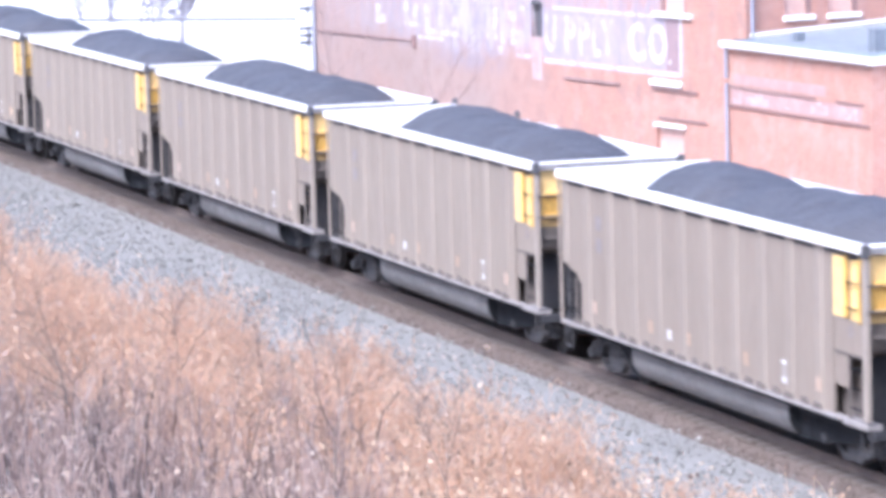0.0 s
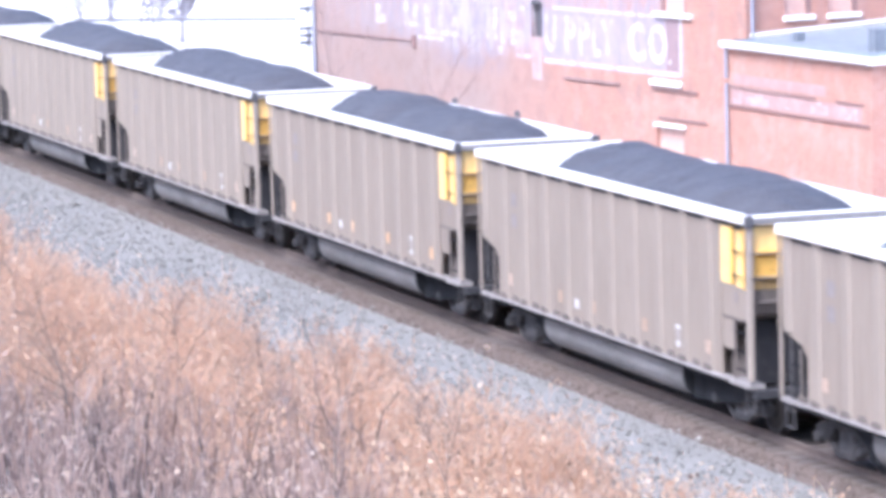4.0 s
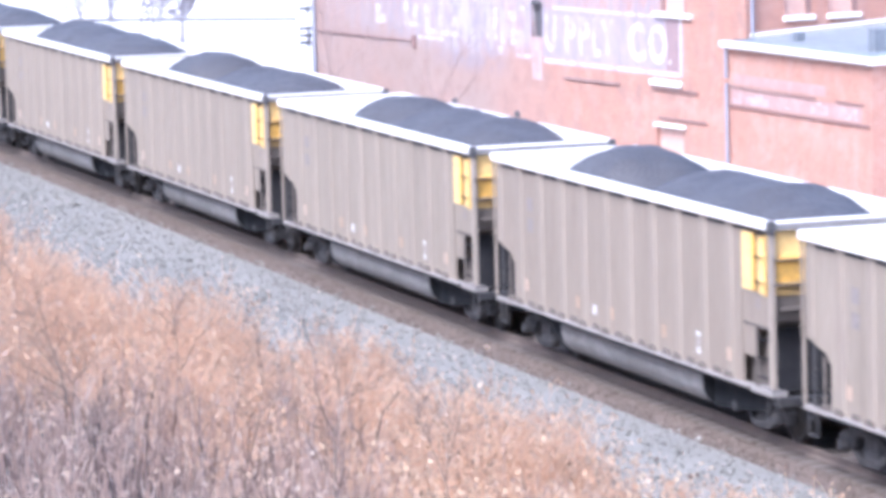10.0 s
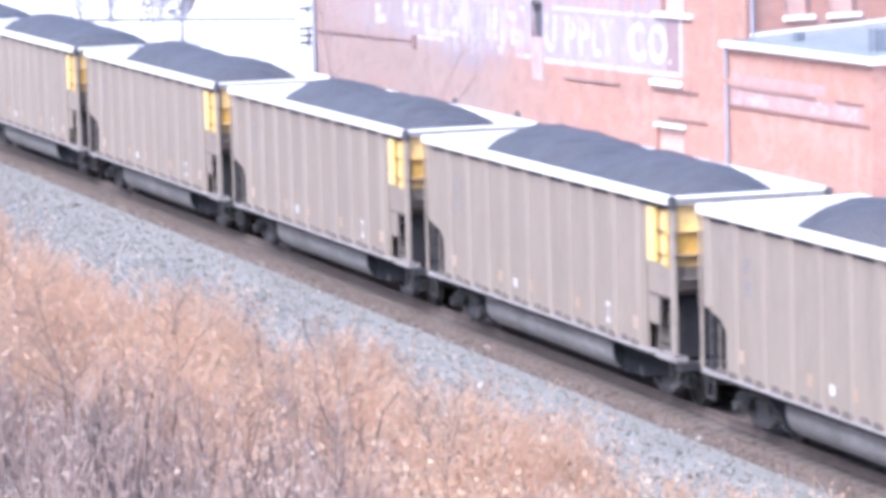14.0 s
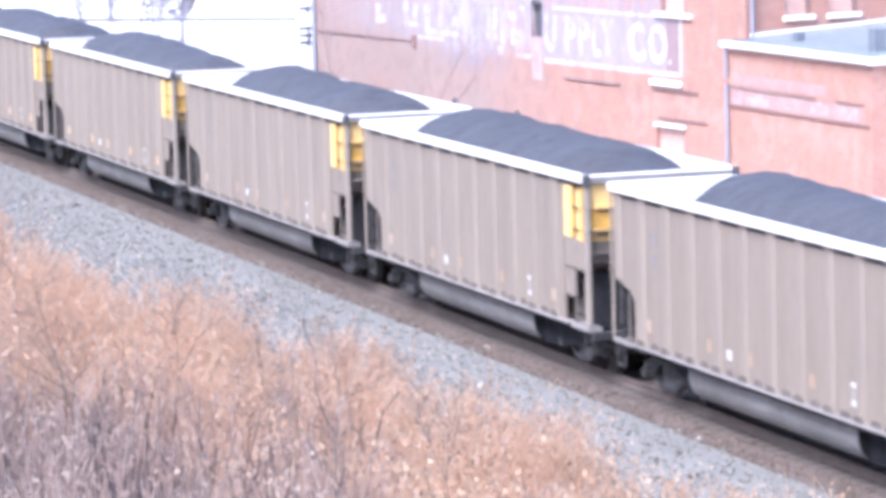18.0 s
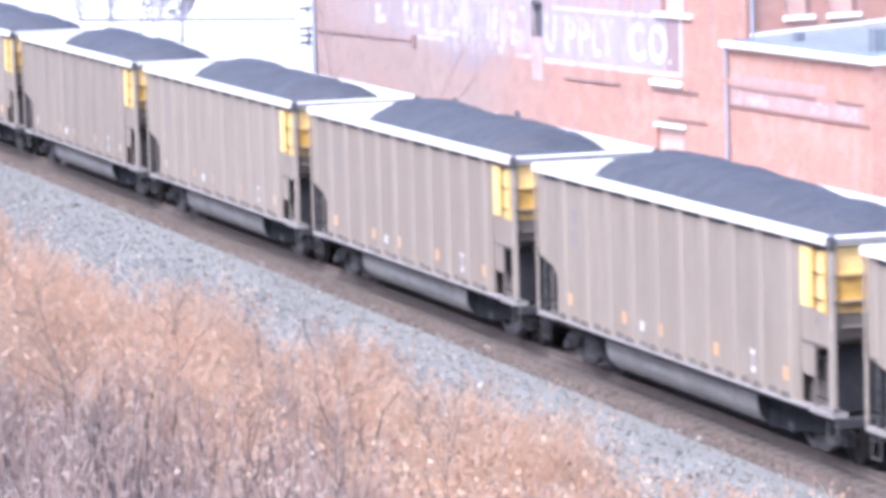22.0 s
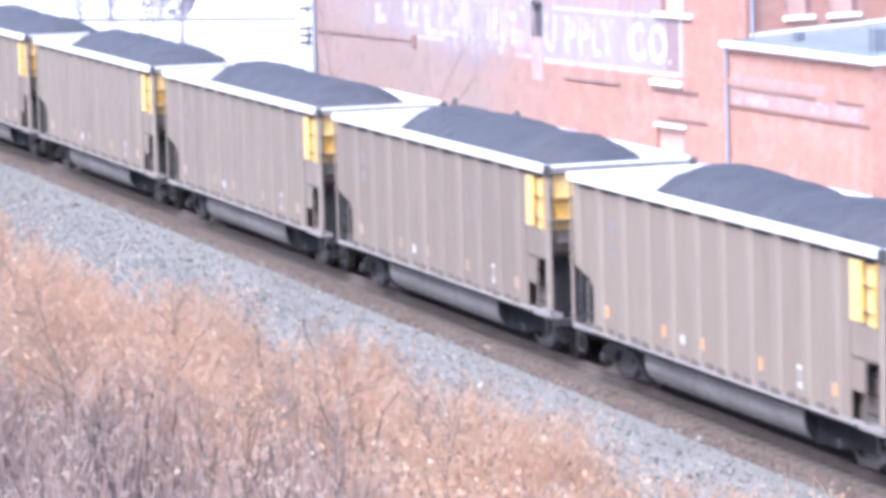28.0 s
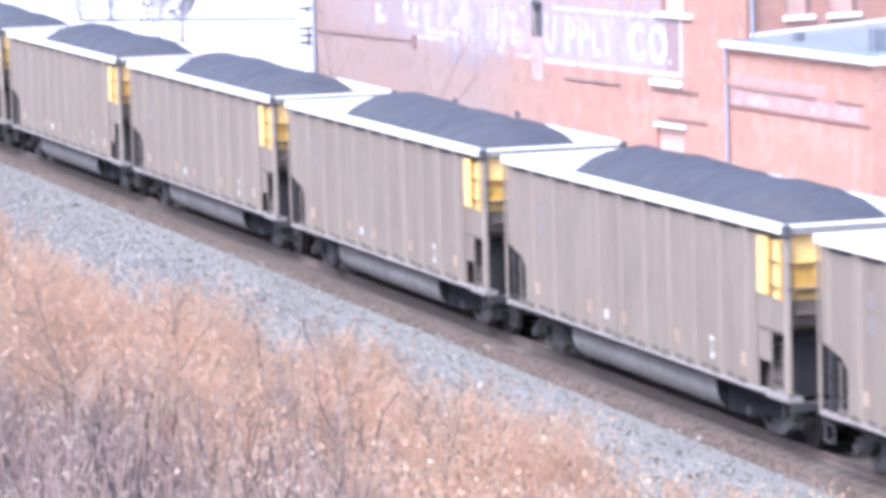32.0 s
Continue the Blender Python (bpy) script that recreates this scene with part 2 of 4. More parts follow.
SIGN_GROUND = surface("weathered_lavender_paint", (0.315, 0.29, 0.355), 0.88, 0.0, 0.18, 1.6, 14, 0.25, (0.40, 0.33, 0.35), 0.6, (1.2, 1, 0.5))
STONE = surface("white_painted_stone", (0.82, 0.81, 0.80), 0.7, 0.0, 0.05, 2, 18, 0.1)
ZINC = surface("blue_grey_zinc", (0.28, 0.29, 0.35), 0.45, 0.0, 0.10, 1.5, 12, 0.05)
ROOF_METAL = surface("blue_grey_roofing", (0.235, 0.27, 0.30), 0.6, 0.0, 0.15, 0.8, 8, 0.08, (0.16, 0.18, 0.20), 0.35)
VENT = surface("dull_vent_zinc", (0.17, 0.19, 0.22), 0.55, 0.0, 0.12, 2, 14, 0.05)
DARK_VOID = surface("dark_window_board", (0.10, 0.10, 0.11), 0.5, 0.0, 0.15, 3, 15, 0.05)
GROUND = ground_material()


def ballast_material():
    """Brown dusty stone, coloured lighter and greyer between the rails to offset shade."""
    k = Nodes("dirty_brown_ballast")
    co = k.n("ShaderNodeTexCoord").outputs["Object"]
    sep = k.n("ShaderNodeSeparateXYZ", Vector=co)
    side = k.math("ABSOLUTE", sep.outputs[1])
    side = k.math("ADD", side, k.math("MULTIPLY", k.math("SUBTRACT", k.noise(co, 1.6, 5), 0.5), 0.5))
    n1, n2 = k.noise(co, 0.8, 6, 0.65), k.noise(co, 16.0, 4)
    c = k.mix(k.ramp(n1, 0.3, 0.7), (0.088, 0.069, 0.060), (0.136, 0.107, 0.092))
    c = k.mix(k.ramp(n2, 0.5, 0.8, 0, 0.6), c, (0.165, 0.138, 0.125))
    c = k.mix(k.ramp(side, 1.26, 1.02), c, (0.145, 0.128, 0.118))
    k.bump(k.n("ShaderNodeTexVoronoi", Vector=co, Scale=14.0).outputs["Distance"], 0.4, 0.03)
    return k.done(c, 0.95)


BALLAST = ballast_material()
STONES = plant_material("crushed_stone", ((0.157, 0.155, 0.148), (0.20, 0.198, 0.187), (0.233, 0.231, 0.22), (0.32, 0.318, 0.305)), 0.9)
TIE = surface("dusty_timber", (0.102, 0.084, 0.074), 0.9, 0.0, 0.15, 2, 14, 0.4, (0.125, 0.103, 0.091), 0.5)
BROWN_STONES = plant_material("brown_dusty_stone", ((0.092, 0.072, 0.061), (0.128, 0.102, 0.088), (0.165, 0.138, 0.124)), 0.95)
RAIL = surface("rusty_rail_steel", (0.15, 0.122, 0.108), 0.7, 0.1, 0.2, 3, 18, 0.15)
BARK = surface("grey_bark", (0.17, 0.145, 0.135), 0.9, 0.0, 0.2, 4, 25, 0.4)
SAPLING_BARK = surface("reddish_grey_bark", (0.32, 0.245, 0.23), 0.9, 0.0, 0.2, 4, 25, 0.4)
PALE_BARK = surface("pale_grey_bark", (0.30, 0.28, 0.31), 0.9, 0.0, 0.2, 4, 25, 0.4)
STALK_TAN = plant_material("dry_tan_twigs", ((0.76, 0.535, 0.38), (0.83, 0.625, 0.47), (0.78, 0.585, 0.455), (0.89, 0.79, 0.64), (0.44, 0.32, 0.26), (0.78, 0.56, 0.41)), 0.8, 0.55)
LEAF_TAN = plant_material("dry_tan_leaves", ((0.64, 0.425, 0.29), (0.74, 0.55, 0.40), (0.86, 0.74, 0.60), (0.38, 0.26, 0.21)), 0.8, 0.6)
LEAF_PALE = plant_material("bleached_leaves", ((0.48, 0.37, 0.32), (0.60, 0.49, 0.43), (0.72, 0.63, 0.55), (0.34, 0.26, 0.24)), 0.8, 0.6)
STALK_GREY = plant_material("dry_grey_stalks", ((0.60, 0.475, 0.41), (0.77, 0.61, 0.535), (0.14, 0.105, 0.105), (0.82, 0.66, 0.585), (0.19, 0.14, 0.14), (0.64, 0.505, 0.44), (0.91, 0.82, 0.755), (0.17, 0.13, 0.14)), 0.8, 0.45)
FENCE = surface("dull_grey_steel", (0.11, 0.11, 0.125), 0.6, 0.0, 0.1, 3, 20, 0.05)
SEED = plant_material("bleached_seed_heads", ((0.68, 0.53, 0.41), (0.78, 0.65, 0.53), (0.84, 0.74, 0.65)), 0.7, 0.6)
BROAD_LEAF = plant_material("bleached_yellow_leaves", ((0.70, 0.54, 0.38), (0.76, 0.63, 0.48), (0.66, 0.47, 0.33)), 0.75, 0.5)
DARK_LEAF = plant_material("withered_brown_leaves", ((0.10, 0.075, 0.06), (0.18, 0.12, 0.09)), 0.85, 0.3)
STEM_DARK = plant_material("dead_dark_stems", ((0.13, 0.10, 0.10), (0.20, 0.16, 0.155), (0.10, 0.085, 0.09)), 0.9)
STEEL_PALE = surface("pale_galvanised_steel", (0.55, 0.57, 0.60), 0.5, 0.0, 0.08, 3, 20, 0.05)


# ---------------------------------------------------------------- mesh helpers
def box(bm, x0, x1, y0, y1, z0, z1, bevel=0.0):
    vs = [bm.verts.new((x, y, z)) for x in (x0, x1) for y in (y0, y1) for z in (z0, z1)]
    fs = [bm.faces.new([vs[i] for i in q]) for q in ((0, 1, 3, 2), (4, 6, 7, 5), (0, 4, 5, 1), (2, 3, 7, 6), (0, 2, 6, 4), (1, 5, 7, 3))]
    if bevel:
        es = list({e for f in fs for e in f.edges})
        bmesh.ops.bevel(bm, geom=es, offset=bevel, segments=1, affect="EDGES", profile=0.5)
    return bm


def prism(bm, pts, lo, hi, axis="y"):
    """Extrude a polygon (a, b) along axis: y takes points (x, z), x takes (y, z), z takes (x, y)."""
    def at(a, b, c):
        return {"y": (a, c, b), "x": (c, a, b), "z": (a, b, c)}[axis]
    one = [bm.verts.new(at(a, b, lo)) for a, b in pts]
    two = [bm.verts.new(at(a, b, hi)) for a, b in pts]
    bm.faces.new(one)
    bm.faces.new(two[::-1])
    n = len(pts)
    for i in range(n):
        bm.faces.new((one[i], two[i], two[(i + 1) % n], one[(i + 1) % n]))
    bmesh.ops.recalc_face_normals(bm, faces=bm.faces)
    return bm


def tube(bm, p0, p1, r0, r1=None, seg=8):
    p0, p1 = Vector(p0), Vector(p1)
    r1 = r0 if r1 is None else r1
    q = (p1 - p0).to_track_quat("Z", "Y")
    rings = []
    for p, r in ((p0, r0), (p1, r1)):
        rings.append([bm.verts.new(p + q @ Vector((r * math.cos(a), r * math.sin(a), 0))) for a in (2 * math.pi * i / seg for i in range(seg))])
    for i in range(seg):
        j = (i + 1) % seg
        bm.faces.new((rings[0][i], rings[0][j], rings[1][j], rings[1][i]))
    bm.faces.new(rings[0][::-1])
    bm.faces.new(rings[1])
    return bm


def lathe(bm, prof, seg=24):
    """Turn a closed profile of (radius, y) round the y axis."""
    rings = [[bm.verts.new((r * math.cos(a), y, r * math.sin(a))) for a in (2 * math.pi * i / seg for i in range(seg))] for r, y in prof]
    for k in range(len(rings)):
        a, b = rings[k], rings[(k + 1) % len(rings)]
        for i in range(seg):
            j = (i + 1) % seg
            bm.faces.new((a[i], a[j], b[j], b[i]))
    bmesh.ops.recalc_face_normals(bm, faces=bm.faces)
    return bm


def mesh_of(bm, name, material):
    me = bpy.data.meshes.new(name)
    bm.to_mesh(me)
    bm.free()
    me.materials.append(material)
    return me


def part(name, bm, material, parent, label="", at=None):
    """One mesh object under a thing or under a part; bm may be a finished mesh, to share it."""
    me = bm if isinstance(bm, bpy.types.Mesh) else mesh_of(bm, name, material)
    ob = new(name, me)
    ob.parent = parent
    if at is not None:
        ob.matrix_basis = at
    return tagged(ob, label)


def thing(name, label, category, m=None, group="", kind=""):
    ob = new(name)
    ob.empty_display_size = 0.3
    if m is not None:
        ob.matrix_basis = m
    return tagged(ob, label, category, group, kind)


def soup(name, verts, faces, material):
    """A mesh from numpy arrays: verts (n, 3), faces (m, 3 or 4)."""
    me = bpy.data.meshes.new(name)
    m, k = faces.shape
    me.vertices.add(len(verts))
    me.vertices.foreach_set("co", np.ascontiguousarray(verts, dtype=np.float32).ravel())
    me.loops.add(m * k)
    me.loops.foreach_set("vertex_index", np.ascontiguousarray(faces, dtype=np.int32).ravel())
    me.polygons.add(m)
    me.polygons.foreach_set("loop_start", np.arange(0, m * k, k, dtype=np.int32))
    me.update(calc_edges=True)
    me.materials.append(material)
    return me


def bm_():
    return bmesh.new()


# ---------------------------------------------------------------- ground and track
def ground_height(y):
    """Level across the track: shoulder, ditch, low bank and the slope on which the viewer stands."""
    ys = [-400, -34, -28, -20, -12, -8, -5, -2.3, 400]
    zs = [10.4, 10.4, 10.2, 0.6, -0.3, -0.7, -0.75, -0.38, -0.38]
    return np.interp(y, ys, zs)


def make_ground():
    xs = np.concatenate([[-3000, -900, -400, -250], np.arange(-180, -20, 2.0), [0, 60, 200, 500, 3000]])
    ys = np.concatenate([[-3000, -600, -200, -60, -40], np.arange(-34, 12, 0.75), [16, 25, 40, 80, 200, 600, 3000]])
    gx, gy = np.meshgrid(xs, ys, indexing="ij")
    gz = ground_height(gy)
    rng = np.random.default_rng(3)
    near = (gx > -180) & (gx < -20) & (gy > -30) & (gy < -3)
    gz = gz + np.where(near, rng.normal(0, 0.035, gx.shape), 0)
    v = np.stack([gx, gy, gz], -1).reshape(-1, 3)
    nx, ny = len(xs), len(ys)
    i, j = np.meshgrid(np.arange(nx - 1), np.arange(ny - 1), indexing="ij")
    a = (i * ny + j).ravel()
    f = np.stack([a, a + ny, a + ny + 1, a + 1], -1)
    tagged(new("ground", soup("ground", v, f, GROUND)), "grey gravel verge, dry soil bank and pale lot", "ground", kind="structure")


def make_track():
    x0, x1 = -620.0, 420.0
    prof = [(-1.55, -0.42), (-1.25, -0.19), (1.25, -0.19), (1.55, -0.42)]
    track = tagged(new("ballast", mesh_of(prism(bm_(), prof, x0, x1, "x"), "ballast", BALLAST)), "brown dusty ballast bed under the rails", "ballast", kind="structure")
    rails = thing("track", "rusty steel rails on dark timber sleepers", "railway track", kind="structure")
    rp = [(-0.07, -0.16), (0.07, -0.16), (0.07, -0.145), (0.012, -0.12), (0.012, -0.04), (0.036, -0.03), (0.036, 0.0), (-0.036, 0.0), (-0.036, -0.03), (-0.012, -0.04), (-0.012, -0.12), (-0.07, -0.145)]
    for y in (-0.755, 0.755):
        part("rail", prism(bm_(), [(a + y, b) for a, b in rp], x0, x1, "x"), RAIL, rails)
    return rails


def make_ties(track):
    """Sleepers: single ones beside the view, the rest joined."""
    tie = mesh_of(box(bm_(), -0.115, 0.115, -1.2, 1.2, -0.34, -0.175, 0.012), "sleeper", TIE)
    rnd = random.Random(5)
    x = -136.0
    while x < -52:
        part("sleeper", tie, TIE, track, at=pose(x + rnd.uniform(-0.03, 0.03), rnd.uniform(-0.04, 0.04), rnd.uniform(-0.004, 0.004), 0, 0, rnd.uniform(-1, 1)))
        x += 0.52
    bm = bm_()
    for k in range(900):
        x = -136.52 - 0.52 * k if k < 450 else -51.5 + 0.52 * (k - 450)
        box(bm, x - 0.115, x + 0.115, -1.2, 1.2, -0.34, -0.175)
    tagged(part("sleepers", bm, TIE, track), kind="stuff")


def make_stones(name, n, seed, rows, size, material, label):
    """Loose crushed stone strewn between two lines beside the track."""
    rng = np.random.default_rng(seed)
    x = rng.uniform(-132, -50, n)
    y = rows[0] + (rows[1] - rows[0]) * rng.random(n) ** 0.95
    s = rng.gamma(3.0, 0.66 * size, n) + size
    z = np.maximum(np.interp(y, [-1.55, -1.25], [-0.42, -0.19]), ground_height(y)) + s * 0.2
    base = np.array([(1, 0, 0), (0, 1, 0), (-1, 0, 0), (0, -1, 0), (0, 0, 0.8), (0, 0, -0.8)], float)
    tri = np.array([(0, 1, 4), (1, 2, 4), (2, 3, 4), (3, 0, 4), (1, 0, 5), (2, 1, 5), (3, 2, 5), (0, 3, 5)])
    a = rng.uniform(0, 6.28, n)
    sh = base[None] * rng.uniform(0.6, 1.3, (n, 6, 1))
    ca, sa = np.cos(a)[:, None], np.sin(a)[:, None]
    vx = (sh[..., 0] * ca - sh[..., 1] * sa) * s[:, None] + x[:, None]
    vy = (sh[..., 0] * sa + sh[..., 1] * ca) * s[:, None] + y[:, None]
    vz = sh[..., 2] * s[:, None] + z[:, None]
    v = np.stack([vx, vy, vz], -1).reshape(-1, 3)
    f = (tri[None] + 6 * np.arange(n)[:, None, None]).reshape(-1, 3)
    tagged(new(name, soup(name, v, f, material)), label, "gravel", kind="stuff")


make_ground()
TRACK = make_track()


# ---------------------------------------------------------------- old brick warehouse
def wall_mesh(name, length, z0, z1, thick, holes, material):
    """A wall along x from 0 to length, its face at y = 0, its back at y = -thick; holes (x0, x1, z0, z1) go through."""
    xs = sorted({0.0, length, *[h[0] for h in holes], *[h[1] for h in holes]})
    zs = sorted({z0, z1, *[h[2] for h in holes], *[h[3] for h in holes]})
    solid = lambda i, j: 0 <= i < len(xs) - 1 and 0 <= j < len(zs) - 1 and not any(
        h[0] <= (xs[i] + xs[i + 1]) / 2 <= h[1] and h[2] <= (zs[j] + zs[j + 1]) / 2 <= h[3] for h in holes)
    bm = bm_()
    quad = lambda *p: bm.faces.new([bm.verts.new(q) for q in p])
    for i in range(len(xs) - 1):
        for j in range(len(zs) - 1):
            if not solid(i, j):
                continue
            a, b, c, d = xs[i], xs[i + 1], zs[j], zs[j + 1]
            quad((a, 0, c), (a, 0, d), (b, 0, d), (b, 0, c))
            quad((a, -thick, c), (b, -thick, c), (b, -thick, d), (a, -thick, d))
            if not solid(i - 1, j):
                quad((a, 0, c), (a, -thick, c), (a, -thick, d), (a, 0, d))
            if not solid(i + 1, j):
                quad((b, 0, c), (b, 0, d), (b, -thick, d), (b, -thick, c))
            if not solid(i, j - 1):
                quad((a, 0, c), (b, 0, c), (b, -thick, c), (a, -thick, c))
            if not solid(i, j + 1):
                quad((a, 0, d), (a, -thick, d), (b, -thick, d), (b, 0, d))
    bmesh.ops.remove_doubles(bm, verts=bm.verts, dist=0.0005)
    bmesh.ops.recalc_face_normals(bm, faces=bm.faces)
    return mesh_of(bm, name, material)


def letter(char, left, z, width, height, parent, paint):
    """A painted letter; it reads along -x of the wall and stands 4 mm proud of the brick."""
    cu = bpy.data.curves.new("letter", "FONT")
    cu.body, cu.size, cu.extrude, cu.offset = char, 1.0, 0.002, 0.03
    tmp = new("letter", cu)
    me = bpy.data.meshes.new_from_object(tmp.evaluated_get(bpy.context.evaluated_depsgraph_get()))
    bpy.data.objects.remove(tmp)
    n = len(me.vertices)
    co = np.empty(n * 3, np.float32)
    me.vertices.foreach_get("co", co)
    co = co.reshape(-1, 3)
    lo, hi = co.min(0), co.max(0)
    out = np.empty_like(co)
    out[:, 0] = left - (co[:, 0] - lo[0]) / (hi[0] - lo[0]) * width
    out[:, 1] = 0.004 + (co[:, 2] - lo[2])
    out[:, 2] = z + (co[:, 1] - lo[1]) / (hi[1] - lo[1]) * height
    me.vertices.foreach_set("co", out.ravel())
    me.materials.clear()
    me.materials.append(paint)
    ob = new("painted_letter", me)
    ob.parent = parent
    return tagged(ob, "faded white painted letter")


CORNER = (-91.654, 9.5)


def make_warehouse():
    house = thing("warehouse", "old red brick warehouse with a faded painted sign", "warehouse", pose(*CORNER, 0, 0, 0, -172))
    top, low = 9.6, -0.6
    length, depth = 25.85, 15.0
    holes = [(10.85, 11.52, 4.78, 5.7), (2.95, 4.3, 5.75, 7.4), (3.2, 4.6, 0.9, 2.78)]
    holes += [(u, u + 1.35, 6.4, 8.2) for u in (7.6, 13.2, 17.0, 21.5)]
    part("wall", wall_mesh("sign_wall", length, low, top, 0.38, holes, BRICK_SIGN), BRICK_SIGN, house, "red brick wall with worn whitewash")
    for k, (a, b, c, d) in enumerate(holes):
        if k == 0:
            part("window", box(bm_(), a, b, -0.22, -0.14, c, d), DARK_VOID, house, "narrow dark window")
            part("lintel", prism(bm_(), [(a, d - 0.02), (a + 0.1, d + 0.09), ((a + b) / 2, d + 0.13), (b - 0.1, d + 0.09), (b, d - 0.02)], -0.03, 0.004), DARK_VOID, house)
        else:
            part("bricked_window", box(bm_(), a + 0.002, b - 0.002, -0.2, -0.1, c + 0.002, d - 0.002), BRICK_FILL, house, "bricked-up window opening")
            if c > 5:
                # Dark strips give the recess its jamb shade by colour.
                for e in (a + 0.002, b - 0.132):
                    part("jamb", box(bm_(), e, e + 0.13, -0.098, -0.02, c + 0.002, d - 0.002), BRICK_DARK, house, "dark strip painted as shade at the window jamb")
    sills = [(2.63, 4.56, 5.64, 0.12), (3.21, 4.77, 3.86, 0.15), (3.05, 4.58, 2.80, 0.10)]
    for a, b, z, h in sills:
        part("sill", box(bm_(), a, b, 0.004, 0.11, z, z + h, 0.012), STONE, house, "white painted stone sill")
    for u in (7.6, 13.2, 17.0, 21.5):
        part("sill", box(bm_(), u - 0.1, u + 1.45, 0.004, 0.1, 6.28, 6.4, 0.012), STONE, house, "white painted stone sill")
    part("patched_brick", box(bm_(), 10.92, 11.5, 0.0035, 0.0065, 3.62, 4.72), FADED_PALE, house, "pale patched brick under the window")
    ledges = [(2.41, 4.69, 3.73, 0.075), (1.98, 4.42, 2.99, 0.08), (6.5, 9.6, 3.73, 0.08), (18.8, 25.6, 4.28, 0.07)]
    for a, b, z, h in ledges:
        part("brick_ledge", box(bm_(), a, b, 0.004, 0.055, z, z + h, 0.01), BRICK_DARK if a < 6 else FADED_LEDGE, house, "dark weathered brick ledge")
    part("bracket", box(bm_(), 18.72, 18.88, 0.004, 0.09, 4.12, 4.48, 0.01), BRICK_DARK, house)
    # sign border and lettering
    for a, b, c, d in ((3.2, 10.75, 4.12, 4.235), (16.9, 18.65, 4.40, 4.49), (3.2, 3.33, 4.13, 5.62), (4.58, 10.2, 5.60, 5.68)):
        part("sign_border", box(bm_(), a, b, 0.0045, 0.0075, c, d), PAINT, house, "faded white painted sign border")
    part("sign_ground", box(bm_(), 4.05, 10.85, 0.0005, 0.0025, 4.26, 5.585), SIGN_GROUND, house, "weathered lavender sign background")
    part("painted_panel", box(bm_(), 3.37, 4.0, 0.004, 0.0065, 4.26, 5.60), MAUVE, house, "dull mauve painted panel")
    for ch, left, w in (("U", 10.70, 0.66), ("P", 9.56, 0.62), ("P", 8.76, 0.6), ("L", 7.98, 0.42), ("Y", 7.50, 0.68), ("C", 6.00, 0.88), ("O", 4.93, 0.95), (".", 3.90, 0.12)):
        letter(ch, left, 4.42, w, 0.14 if ch == "." else 1.02, house, PAINT if left < 6.5 else WORN_PAINT)
    # lettering that has faded past reading
    strokes = (((21.04, 21.43, 4.74, 5.3), (20.73, 21.03, 4.75, 5.03)),
               ((19.19, 19.5, 4.88, 5.48), (18.58, 19.52, 4.73, 4.87), (18.57, 18.9, 4.88, 5.4)),
               ((17.77, 18.14, 4.72, 5.43), (17.0, 18.1, 4.54, 4.71), (15.95, 16.99, 4.56, 4.70), (16.97, 17.24, 4.72, 5.57)),
               ((15.97, 16.37, 4.82, 5.13), (16.29, 16.5, 5.22, 5.49)),
               ((13.97, 14.2, 4.58, 4.9), (13.55, 13.78, 4.58, 5.5)),
               ((13.11, 13.34, 4.52, 4.83), (13.24, 13.5, 4.2, 4.44)),
               ((12.39, 12.88, 5.17, 5.43), (12.15, 12.7, 4.5, 4.92), (11.93, 12.25, 5.46, 5.61)))
    for bars in strokes:
        bm = bm_()
        for a, b, c, d in bars:
            box(bm, a, b, 0.004, 0.0065, c, d)
        part("faded_letter", bm, WORN_PAINT, house, "illegible faded white lettering")
    part("painted_bar", box(bm_(), 11.53, 12.42, 0.004, 0.0065, 4.18, 4.28), FAINT, house, "flaking white painted bar")
    for a, b, c, d in ((14.35, 15.17, 4.81, 5.6), (11.53, 11.86, 4.65, 5.6)):
        part("faded_ground", box(bm_(), a, b, 0.0005, 0.0025, c, d), SIGN_GROUND, house, "patch of weathered lavender paint")
    # side wall towards the viewer
    side_holes = [(1.12, 1.92, 5.8, 7.5), (2.4, 3.28, 5.8, 7.5), (5.0, 6.0, 5.8, 7.5), (7.6, 8.6, 5.8, 7.5)]
    inner = depth - 0.382
    me = wall_mesh("side_wall", depth - 0.764, low, top, 0.38, [(inner - b, inner - a, c, d) for a, b, c, d in side_holes], BRICK)
    part("wall", me, BRICK, house, at=pose(0, -inner, 0, 0, 0, 90))
    for a, b, c, d in side_holes:
        part("bricked_window", box(bm_(), 0.1, 0.2, -b + 0.002, -a - 0.002, c + 0.002, d - 0.002), BRICK_FILL, house, "bricked-up window opening")
        # One dark strip per recess, painted shade along the jamb.
        part("jamb", box(bm_(), 0.02, 0.098, -b + 0.002, -b + 0.14, c + 0.002, d - 0.002), BRICK_DARK, house, "dark strip painted as shade at the window jamb")
        part("sill", box(bm_(), -0.11, -0.004, -b - 0.06, -a + 0.06, 5.66, 5.79, 0.012), STONE, house, "white painted stone sill")
    part("wall", wall_mesh("back_wall", length, low, top, 0.38, [], BRICK), BRICK, house, at=pose(length, -depth, 0, 0, 0, 180))
    part("wall", wall_mesh("end_wall", depth - 0.764, low, top, 0.38, [], BRICK), BRICK, house, at=pose(length, -0.382, 0, 0, 0, -90))
    part("roof", box(bm_(), -0.05, length + 0.05, -depth - 0.05, 0.05, top + 0.002, top + 0.2), ROOF_METAL, house, "flat grey roof")
